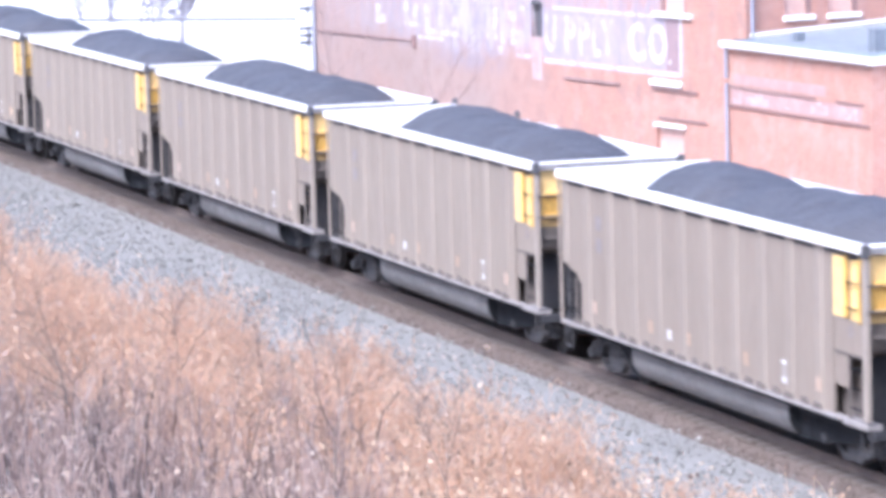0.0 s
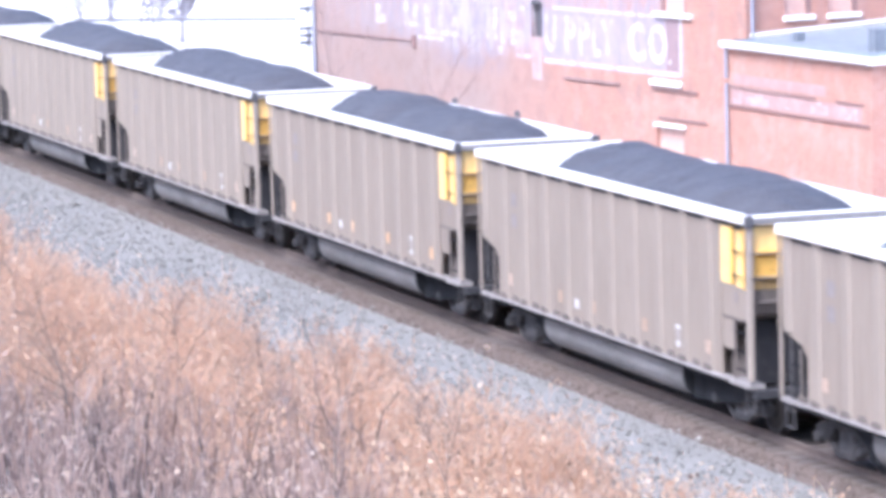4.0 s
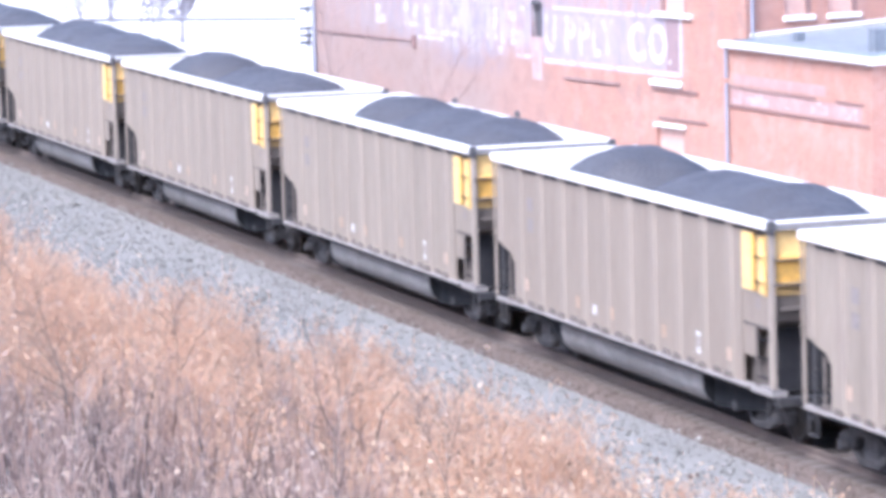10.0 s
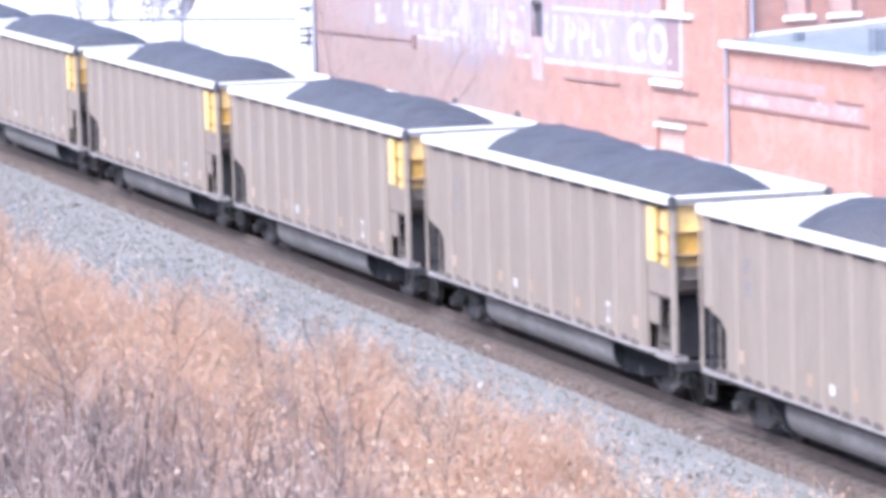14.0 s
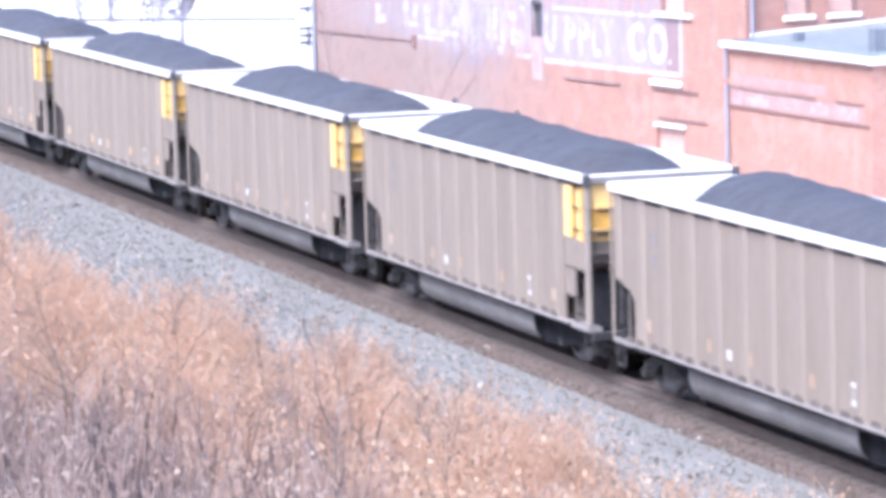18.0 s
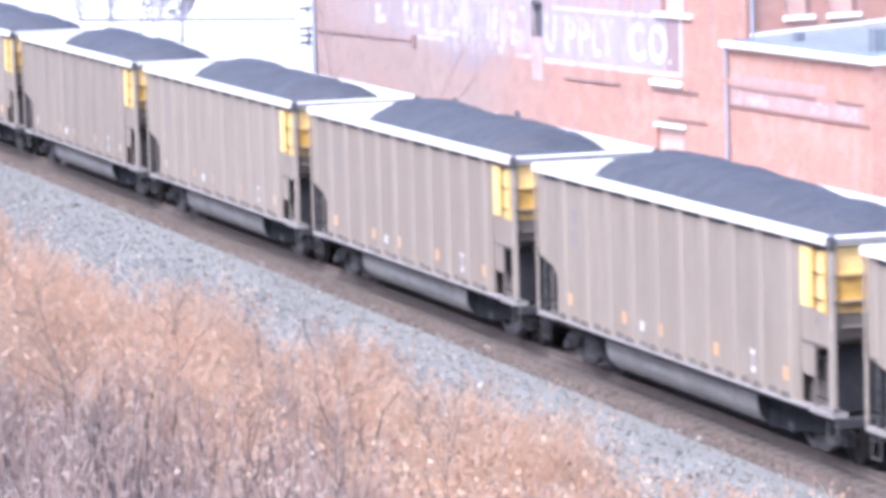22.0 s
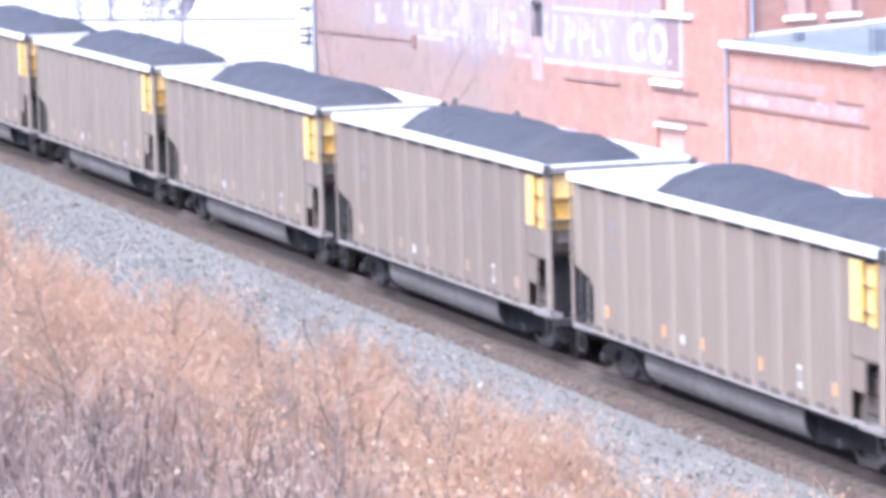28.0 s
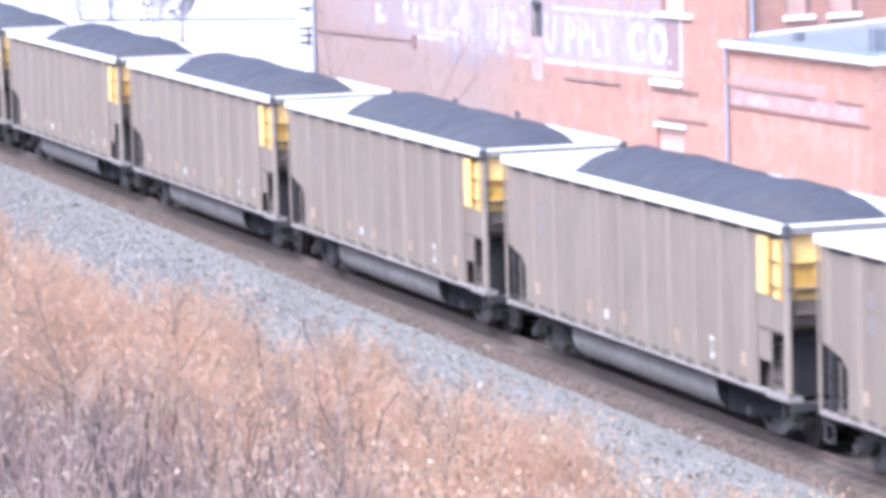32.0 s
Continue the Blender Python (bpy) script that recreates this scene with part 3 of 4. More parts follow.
    # rain pipes
    part("downpipe", tube(bm_(), (-0.09, -0.14, 5.28), (-0.09, -0.14, top), 0.05, seg=10), ZINC, house, "blue-grey rain pipe")
    part("downpipe", tube(bm_(), (length - 0.14, 0.08, low), (length - 0.14, 0.08, top), 0.07, seg=10), ZINC, house, "blue-grey rain pipe")
    return house


ANNEX = (-91.134, 8.8)


def make_annex():
    """Low brick wing; x along its front towards the viewer, y into its depth."""
    ax = thing("annex", "low red brick annex with a metal shed roof", "annex", pose(*ANNEX, 0, 0, 0, 3.5))
    length, depth, low, eave = 7.5, 6.6, -0.6, 5.12
    me = wall_mesh("front_wall", length, low, eave, 0.35, [], BRICK)
    part("wall", me, BRICK, ax, at=pose(length, 0, 0, 0, 0, 180))
    bm = prism(bm_(), [(0.352, low), (depth, low), (depth, eave + 0.5), (0.352, eave)], length - 0.35, length, "x")
    part("wall", bm, BRICK, ax)
    bm = prism(bm_(), [(0.352, low), (0.7, low), (0.7, eave + 0.02), (0.352, eave)], 0, 0.35, "x")
    part("wall", bm, BRICK, ax)
    slope = 0.045
    plan = [(0.0, -0.05), (length + 0.1, -0.05), (length + 0.1, depth), (-0.92, depth), (-0.44, 0.76), (0.0, 0.70)]
    bm = bm_()
    ring = [[bm.verts.new((x, y, eave + lift + slope * y)) for x, y in plan] for lift in (0.06, 0.14)]
    bm.faces.new(ring[0][::-1])
    bm.faces.new(ring[1])
    for i in range(6):
        j = (i + 1) % 6
        bm.faces.new((ring[0][i], ring[0][j], ring[1][j], ring[1][i]))
    roof = part("roof", bm, ROOF_METAL, ax, "blue-grey metal shed roof")
    for k in range(12):
        x = 0.35 + k * 0.6
        part("roof_seam", prism(bm_(), [(0.0, eave + 0.142), (depth - 0.05, eave + 0.142 + slope * depth), (depth - 0.05, eave + 0.154 + slope * depth), (0.0, eave + 0.154)], x - 0.012, x + 0.012, "x"), ROOF_METAL, roof)
    part("gutter", prism(bm_(), [(-0.2, eave + 0.18), (-0.2, eave + 0.06), (-0.14, eave + 0.0), (-0.06, eave + 0.0), (-0.052, eave + 0.18), (-0.08, eave + 0.18), (-0.09, eave + 0.05), (-0.16, eave + 0.06), (-0.17, eave + 0.18)], -0.1, length + 0.12, "x"), STONE, ax, "white painted gutter")
    part("verge_board", prism(bm_(), [(-0.05, eave + 0.0), (depth, eave + slope * depth), (depth, eave + 0.17 + slope * depth), (-0.05, eave + 0.17)], length + 0.102, length + 0.135, "x"), STONE, ax, "white verge board")
    bm = bm_()
    foot = [(-0.40, 0.80), (-0.88, depth - 0.05)]
    vs = [bm.verts.new((x + dx, y, eave + h + slope * y)) for x, y in foot for dx in (0.0, 0.04) for h in (0.165, 0.255)]
    for q in ((0, 1, 3, 2), (4, 6, 7, 5), (0, 4, 5, 1), (2, 3, 7, 6), (0, 2, 6, 4), (1, 5, 7, 3)):
        bm.faces.new([vs[i] for i in q])
    part("flashing", bm, STONE, ax, "white wall flashing")
    part("verge_strip", prism(bm_(), [(-0.04, eave + 0.142), (0.69, eave + 0.142 + slope * 0.7), (0.69, eave + 0.17 + slope * 0.7), (-0.04, eave + 0.17)], 0.0, 0.05, "x"), ROOF_METAL, ax, "grey verge strip")
    part("ledge", box(bm_(), 0.0, length - 0.1, -0.05, -0.004, 3.67, 3.72, 0.008), BRICK_DARK, ax, "dark brick ledge")
    for a, b, m in ((0.0, 1.9, FADED_LEDGE), (1.95, 3.4, FADED_LEDGE), (3.45, 4.7, BRICK_DARK), (5.75, 7.1, BRICK_DARK)):
        part("ledge", box(bm_(), a, b, -0.04, -0.004, 4.15, 4.20, 0.008), m, ax, "broken dark brick ledge")
    part("painted_strip", box(bm_(), 0.3, 5.2, -0.0065, -0.004, 4.24, 4.50), FADED, ax, "peeling mauve paint strip")
    part("painted_strip", box(bm_(), 0.12, length - 0.5, -0.0065, -0.004, 3.74, 4.12), FADED, ax, "peeling mauve paint strip")
    for a, b, c, d in ((1.0, 2.2, 3.78, 3.98), (1.5, 1.9, 3.98, 4.06), (4.4, 5.3, 3.8, 4.02), (4.7, 5.0, 4.02, 4.1), (5.9, 6.8, 3.76, 4.05), (0.25, 0.7, 3.76, 3.9), (3.0, 3.4, 3.8, 3.87)):
        part("paint_patch", box(bm_(), a, b, -0.0095, -0.007, c, d), FADED_PALE, ax, "flaking pale paint patch")
    part("downpipe", tube(bm_(), (0.05, -0.09, low), (0.05, -0.09, 4.25), 0.047, seg=10), ZINC, ax, "blue-grey rain pipe")
    part("downpipe", tube(bm_(), (0.05, -0.09, 4.38), (0.05, -0.09, eave), 0.047, seg=10), ZINC, ax, "blue-grey rain pipe")
    part("roof_vent", box(bm_(), 1.5, 1.72, 1.0, 1.25, eave + 0.20, eave + 0.42, 0.02), VENT, ax, "small grey roof vent")
    part("roof_vent", box(bm_(), 5.75, 6.05, 0.85, 1.2, eave + 0.18, eave + 0.72, 0.02), VENT, ax, "grey roof vent box")
    return ax


make_warehouse()
make_annex()


# ---------------------------------------------------------------- coal train
PITCH = 16.18          # coupled length of a hopper
HALF = 7.43
RIBS = [5.4 - 1.256 * k for k in range(11)]
FIRST, LAST = -10, 18  # numbering of the hoppers from the tail towards the head


def run(t):
    """Metres that the train has rolled since the start."""
    q = t / 16 - 1
    return 11.02008 * t + 1.22777 * (q * q - 1) + 1.47994 * (q ** 3 - q) - 0.14923 * (q ** 4 - q * q) - 1.00809 * (q ** 5 - q)


def middle(k, t):
    return -335.132 + k * PITCH + run(t) - HALF


def make_truck(parent, x, meshes):
    """A two-axle bogie; its origin lies at rail level under its middle."""
    tr = part("bogie", meshes["bolster"], TRUCK, parent, "dusty cast steel bogie", at=pose(x, 0, 0))
    for sgn in (-1, 1):
        part("side_frame", meshes["frame"], TRUCK, tr, at=pose(0, sgn * 1.04, 0))
        for sp in (-0.2, 0.0, 0.2):
            part("spring", meshes["spring"], GRIME, tr, at=pose(sp, sgn * 1.04, 0))
        for ax in (-0.89, 0.89):
            part("bearing_cap", meshes["cap"], TRUCK, tr, at=pose(ax, sgn * 1.13, 0.457, 0, 0, 0 if sgn < 0 else 180))
    out = []
    for ax in (-0.89, 0.89):
        w = part("wheelset", meshes["wheelset"], WHEEL, tr, "steel wheelset")
        w.matrix_parent_inverse = Matrix.Translation((ax, 0, 0.457))
        out.append(w)
    return out


def truck_meshes():
    m = {}
    m["bolster"] = mesh_of(box(bm_(), -0.22, 0.22, -1.1, 1.1, 0.42, 0.68, 0.03), "bolster", TRUCK)
    bm = bm_()
    outer = [(-1.2, 0.38), (-1.2, 0.60), (-0.62, 0.80), (0.62, 0.80), (1.2, 0.60), (1.2, 0.38), (0.66, 0.38), (0.5, 0.62), (0.3, 0.66), (-0.3, 0.66), (-0.5, 0.62), (-0.66, 0.38)]
    prism(bm, outer, -0.08, 0.08)
    prism(bm, [(-0.66, 0.37), (-0.35, 0.18), (0.35, 0.18), (0.66, 0.37), (0.5, 0.39), (0.3, 0.28), (-0.3, 0.28), (-0.5, 0.39)], -0.08, 0.08)
    m["frame"] = mesh_of(bm, "side_frame", TRUCK)
    m["spring"] = mesh_of(tube(bm_(), (0, 0, 0.28), (0, 0, 0.64), 0.075, seg=8), "spring", GRIME)
    m["cap"] = mesh_of(tube(bm_(), (0, 0, 0), (0, -0.14, 0), 0.13, 0.10, 12), "bearing_cap", TRUCK)
    bm = bm_()
    for y, d in ((-0.755, 1), (0.755, -1)):
        lathe(bm, [(0.457, y - 0.06 * d), (0.457, y + 0.04 * d), (0.485, y + 0.055 * d), (0.485, y + 0.08 * d), (0.40, y + 0.08 * d), (0.36, y + 0.03 * d), (0.15, y + 0.06 * d), (0.12, y + 0.1 * d), (0.12, y - 0.1 * d), (0.16, y - 0.05 * d), (0.36, y - 0.03 * d), (0.40, y - 0.06 * d)], 24)
    tube(bm, (0, -1.1, 0), (0, 1.1, 0), 0.085, seg=12)
    m["wheelset"] = mesh_of(bm, "wheelset", WHEEL)
    return m


def make_hopper(amber, sheet, ribs):
    """A tub-bottomed coal hopper car at the origin: +x is the way it rolls, z = 0 the top of the rails."""
    car = thing("coal_hopper_car", "dusty tan ribbed coal hopper with a yellow end" if ribs is TAN_RIB else "sooty tan ribbed coal hopper with a yellow end", "hopper car", group="coal train")
    side = [(-7.40, 3.815), (7.40, 3.815), (7.40, 2.14), (6.62, 2.14), (6.62, 1.62), (6.50, 1.58), (6.02, 1.60), (6.02, 1.08), (-6.33, 1.08), (-6.33, 1.88), (-6.58, 2.06), (-7.40, 2.22)]
    rib = mesh_of(prism(bm_(), [(-0.21, 0.0), (-0.11, -0.042), (0.11, -0.042), (0.21, 0.0)], 1.08, 3.905, "z"), "rib", ribs)
    short_rib = mesh_of(prism(bm_(), [(-0.21, 0.0), (-0.11, -0.042), (0.11, -0.042), (0.21, 0.0)], 2.24, 3.905, "z"), "rib", ribs)
    gus = mesh_of(prism(bm_(), [(-0.19, 1.08), (0.19, 1.08), (0.12, 1.18), (-0.10, 1.19)], -0.045, 0.0), "gusset", DARK_TAN)
    rung = mesh_of(tube(bm_(), (-0.22, 0, 0), (0.22, 0, 0), 0.016, seg=6), "rung", BLACK)
    for sgn in (-1, 1):
        turn = pose(0, 0, 0) if sgn < 0 else pose(0, 0, 0, 0, 0, 180)
        ya, yb = sorted((sgn * 1.54, sgn * 1.515))
        part("side_sheet", prism(bm_(), side, ya, yb), sheet, car)
        ya, yb = sorted((sgn * 1.513, sgn * 1.5))
        part("inner_lining", prism(bm_(), [(-7.25, 3.93), (7.25, 3.93), (7.25, 2.32), (5.8, 2.32), (4.2, 1.3), (-4.2, 1.3), (-6.0, 2.32), (-7.25, 2.32)], ya, yb), LINER, car, "bright bare metal inner side")
        for x in RIBS:
            part("rib", rib if x > -6.4 else short_rib, ribs, car, at=pose(x, sgn * 1.542, 0) @ turn)
            if x > -6.4:
                part("gusset", gus, DARK_TAN, car, at=pose(x, sgn * 1.586, 0) @ turn)
        for x in RIBS[:-1]:
            part("gusset", gus, DARK_TAN, car, at=pose(x - 0.628, sgn * 1.542, 0) @ turn)
        ya, yb = sorted((sgn * 1.50, sgn * 1.65))
        part("top_rail", box(bm_(), -7.45, 7.355, ya, yb, 3.925, 4.09, 0.015), RIM, car, "bright metal top rail")
        ya, yb = sorted((sgn * 1.44, sgn * 1.66))
        part("side_sill", box(bm_(), -6.35, 6.4, ya, yb, 1.025, 1.075, 0.01), SILL, car, "pale dusty side sill")
        ya, yb = sorted((sgn * 1.46, sgn * 1.62))
        # Black strip in place of the shade below the sill.
        part("lower_sill", box(bm_(), -6.3, 6.3, ya, yb, 0.965, 1.02), BLACK, car)
        # belly tub with a rounded outer flank
        arc = [(sgn * (0.96 + 0.48 * math.cos(a)), 0.73 + 0.46 * math.sin(a)) for a in (math.radians(-g) for g in range(0, 181, 15))]
        part("belly_tub", prism(bm_(), [(sgn * 1.44, 0.985)] + arc + [(sgn * 0.48, 0.985)], -3.85, 3.8, "x"), GREY_TUB, car, "rounded grey belly tub")
        big = [(sgn * (0.96 + 0.495 * math.cos(a)), 0.73 + 0.475 * math.sin(a)) for a in (math.radians(-g) for g in range(0, 181, 15))]
        # Black cap added where the tub's leading end lies in shade.
        part("tub_end", prism(bm_(), [(sgn * 1.455, 0.95)] + big + [(sgn * 0.465, 0.95)], 3.803, 3.86, "x"), BLACK, car, "black cap added for the dark tub end")
        # Added backing that lifts the black seen through the side opening.
        part("end_web", prism(bm_(), [(4.5, 0.99), (6.925, 0.99), (6.925, 2.1), (4.5, 1.15)], *sorted((sgn * 1.33, sgn * 1.30))), DARK_TAN, car, "plate added to lighten the dark opening")
        # corner posts
        part("corner_post", box(bm_(), 7.29, 7.45, *sorted((sgn * 1.60, sgn * 1.555)), 1.12, 3.87, 0.01), POST, car, "dusty tan corner post")
        part("corner_post", box(bm_(), 7.404, 7.45, *sorted((sgn * 1.553, sgn * 1.51)), 1.12, 3.87, 0.008), POST, car, "dusty tan corner post")
        # Dark line of shade under the sheet edge, built as a thin strip.
        part("edge_flange", box(bm_(), 6.04, 7.286, *sorted((sgn * 1.56, sgn * 1.543)), 2.145, 2.185, 0.004), DARK_TAN, car, "dark strip for the shade line along the sheet edge")
        part("edge_flange", box(bm_(), 5.985, 6.018, *sorted((sgn * 1.575, sgn * 1.543)), 1.09, 2.72, 0.004), ribs, car)
        part("corner_post", box(bm_(), -7.45, -7.385, *sorted((sgn * 1.60, sgn * 1.565)), 2.2, 3.92, 0.008), ribs, car)
        part("corner_post", box(bm_(), -7.45, -7.34, *sorted((sgn * 1.59, sgn * 1.55)), 1.07, 2.198, 0.008), ribs, car, "dusty lower corner post")
        part("corner_casting", box(bm_(), 7.36, 7.49, *sorted((sgn * 1.662, sgn * 1.52)), 3.88, 4.10, 0.012), GRIME, car, "dark corner casting")
        # ladder on its yellow field at the leading end, plain ladder at the other
        ya, yb = sorted((sgn * 1.543, sgn * 1.552))
        part("ladder_panel", box(bm_(), 6.02, 6.58, ya, yb, 2.78, 3.80), YELLOW, car, "bright yellow painted panel")
        part("ladder_panel", box(bm_(), 6.74, 7.13, ya, yb, 2.76, 3.80), YELLOW, car, "bright yellow painted panel")
        lad = part("ladder", box(bm_(), 6.60, 6.66, *sorted((sgn * 1.61, sgn * 1.56)), 2.80, 3.84), OCHRE, car, "grimy yellow steel ladder")
        part("ladder_rail", box(bm_(), 7.16, 7.20, *sorted((sgn * 1.605, sgn * 1.58)), 2.74, 3.84), OCHRE, lad)
        for z in (2.97, 3.41, 3.82):
            part("rung", rung, DULL_OCHRE, lad, at=pose(6.90, sgn * 1.615, z))
        for z in (2.97, 3.41):
            part("grab_iron", tube(bm_(), (7.47, sgn * 1.58, z), (7.47, sgn * 1.05, z), 0.018, seg=6), DARK_TAN, car, "sooty grab iron round the corner")
        part("marking", lathe(bm_(), [(0.05, sgn * 1.5425), (0.05, sgn * 1.548), (0.10, sgn * 1.548), (0.10, sgn * 1.5425)], 14), DUST_MARK, car, "faint round stencil", at=pose(6.70, 0, 2.56))
        lad = part("ladder", box(bm_(), 6.64, 6.70, *sorted((sgn * 1.575, sgn * 1.545)), 1.09, 2.14), DARK_TAN, car, "sooty lower ladder")
        for z in (1.28, 1.62, 1.95):
            part("rung", rung, BLACK, lad, at=pose(6.96, sgn * 1.57, z))
        lad = part("ladder", box(bm_(), -6.98, -6.90, *sorted((sgn * 1.59, sgn * 1.55)), 1.09, 2.12), TRUCK, car, "dark lower ladder")
        part("ladder_rail", box(bm_(), -6.56, -6.50, *sorted((sgn * 1.59, sgn * 1.55)), 1.09, 2.0), DARK_TAN, lad)
        for z in (1.35, 1.7):
            part("rung", rung, BLACK, lad, at=pose(-6.74, sgn * 1.585, z))
        # Dark strip stands in for shade under the rail's overhang.
        part("top_seam", box(bm_(), -7.3, 7.3, *sorted((sgn * 1.532, sgn * 1.518)), 3.818, 3.93), TRUCK, car, "dark strip painted as shade under the top rail")
        part("step", box(bm_(), 6.405, 7.42, *sorted((sgn * 1.60, sgn * 1.30)), 0.97, 1.07, 0.01), SILL, car, "pale corner step")
        part("step", box(bm_(), -7.45, -6.36, *sorted((sgn * 1.58, sgn * 1.44)), 0.97, 1.06, 0.01), SILL, car, "pale corner step")
        for sx_ in (-7.2, 7.2):
            part("stirrup", prism(bm_(), [(sx_ - 0.2, 1.0), (sx_ - 0.2, 0.52), (sx_ + 0.2, 0.52), (sx_ + 0.2, 1.0), (sx_ + 0.165, 1.0), (sx_ + 0.165, 0.555), (sx_ - 0.165, 0.555), (sx_ - 0.165, 1.0)], sgn * 1.5 - 0.02, sgn * 1.5 + 0.02), TRUCK, car, "dark steel stirrup step")
    # markings of the flank
    part("marking", box(bm_(), 3.74, 4.06, -1.549, -1.5425, 1.63, 1.71), WHITE_MARK, car, "worn white stencil")
    part("marking", box(bm_(), 3.77, 4.03, -1.549, -1.5425, 1.30, 1.41), WHITE_MARK, car, "worn white stencil")
    part("marking", box(bm_(), 3.75, 4.05, -1.546, -1.5425, 1.415, 1.625), PALE_MARK, car, "faded pale stencil")
    part("marking", box(bm_(), -1.70, -1.50, -1.549, -1.5425, 1.37, 1.55), WHITE_MARK, car, "white stencil plate")
    for z in (2.62, 3.05):
        part("marking", box(bm_(), -5.45, -5.13, -1.546, -1.5425, z, z + 0.28), DUST_MARK, car, "illegible faded marking")
    for x, y in ((5.42, -1.586), (-5.57, -1.5425), (-2.55, -1.5425), (-0.65, -1.5425), (2.12, -1.5425)):
        paint, state = (AMBER, "amber reflector") if amber else (AMBER_FADED, "faded amber reflector") if abs(x) > 5 else (AMBER_DULL, "dirty amber reflector")
        part("reflector", box(bm_(), x - 0.11, x + 0.11, y - 0.006, y, 1.38, 1.62), paint, car, state)
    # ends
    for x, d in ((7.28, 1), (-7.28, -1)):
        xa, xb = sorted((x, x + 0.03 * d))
        part("end_sheet", box(bm_(), xa, xb, -1.498, 1.498, 2.36, 3.92), DARK_TAN, car, "dark tan end sheet")
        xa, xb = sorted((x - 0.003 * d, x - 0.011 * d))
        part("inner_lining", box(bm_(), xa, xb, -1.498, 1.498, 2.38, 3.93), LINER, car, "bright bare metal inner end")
        part("slope_sheet", prism(bm_(), [(x, 2.355), (x - 3.4 * d, 1.0), (x - 3.4 * d, 0.965), (x, 2.31)], -1.5, 1.5), DARK_TAN, car)
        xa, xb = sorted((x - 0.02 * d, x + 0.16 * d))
        # The leading rail is greyer: its face's shade is put into the colour.
        rail = part("end_rail", box(bm_(), xa, xb, -1.497, 1.497, 3.93, 4.042), SILL if d > 0 else RIM, car, "end rail, face painted grey for shade" if d > 0 else "bright end rail")
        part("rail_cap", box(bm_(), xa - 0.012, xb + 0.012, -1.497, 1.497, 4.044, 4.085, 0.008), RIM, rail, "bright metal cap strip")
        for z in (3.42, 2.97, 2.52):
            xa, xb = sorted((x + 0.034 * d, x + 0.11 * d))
            # At the leading end the stiffeners follow the painted shade of the panels.
            part("end_stiffener", box(bm_(), xa, xb, -1.39, 1.39, z - 0.03, z + 0.03, 0.01), (OCHRE if z > 3.2 else DULL_OCHRE if z > 2.6 else DARK_TAN) if d > 0 else DARK_TAN, car)
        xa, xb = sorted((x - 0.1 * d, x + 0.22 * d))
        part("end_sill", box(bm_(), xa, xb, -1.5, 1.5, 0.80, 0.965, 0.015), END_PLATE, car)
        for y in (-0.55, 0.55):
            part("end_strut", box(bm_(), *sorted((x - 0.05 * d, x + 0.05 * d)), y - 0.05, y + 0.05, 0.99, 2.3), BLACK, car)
    # Added plate in the open end, so the shaded gap reads even grey.
    part("end_bulkhead", box(bm_(), 6.93, 6.96, -1.36, 1.36, 0.99, 2.14), END_PLATE, car, "plate added to even the dark gap between cars")
    # Yellow steps darker downward: shade between the cars put into the colour.
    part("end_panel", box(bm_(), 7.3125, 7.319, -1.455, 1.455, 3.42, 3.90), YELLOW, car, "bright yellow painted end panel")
    part("end_panel", box(bm_(), 7.3125, 7.318, -1.455, 1.455, 3.0, 3.418), OCHRE, car, "grimy yellow end panel, painted dimmer for shade")
    part("end_panel", box(bm_(), 7.3125, 7.317, -1.455, 1.455, 2.76, 2.998), DULL_OCHRE, car, "yellow end panel, painted darkest for shade")
    for d in (-1, 1):
        # Black fillers added for the deep shade between tub and bogie.
        part("slope_chute", prism(bm_(), [(3.89 * d, 0.95), (4.38 * d, 0.95), (4.36 * d, 0.36), (3.89 * d, 0.33)], -1.27, 1.27), BLACK, car, "black filler for the shaded space past the tub")
        for y in (-1.26, 1.18):
            part("skirt_plate", prism(bm_(), [(4.385 * d, 0.89), (6.6 * d, 0.89), (6.6 * d, 0.62), (5.9 * d, 0.50), (4.86 * d, 0.40), (4.385 * d, 0.36)] if d > 0 else [(4.385 * d, 0.89), (6.6 * d, 0.89), (6.6 * d, 0.83), (5.0 * d, 0.78), (4.385 * d, 0.52)], y, y + 0.08), BLACK, car, "black filler for the shaded space above the bogie")
    # frame and couplers
    part("centre_sill", box(bm_(), -7.6, 7.6, -0.22, 0.22, 0.60, 0.95), GRIME, car)
    for d in (-1, 1):
        bm = box(bm_(), *sorted((7.55 * d, 7.95 * d)), -0.09, 0.09, 0.75, 0.95, 0.02)
        box(bm, *sorted((7.88 * d, 8.085 * d)), -0.16 * d if d > 0 else -0.02, 0.02 if d > 0 else 0.16, 0.70, 0.99, 0.03)
        part("coupler", bm, GRIME, car, "knuckle coupler")
    part("brake_cylinder", tube(bm_(), (-7.0, -0.75, 1.35), (-6.4, -0.75, 1.35), 0.16, seg=12), TRUCK, car)
    part("brake_reservoir", tube(bm_(), (-6.9, 0.6, 1.30), (-6.0, 0.6, 1.30), 0.2, seg=12), TRUCK, car)
    wheels = []
    meshes = truck_meshes()
    for x in (-5.75, 5.75):
        wheels += make_truck(car, x, meshes)
    return car


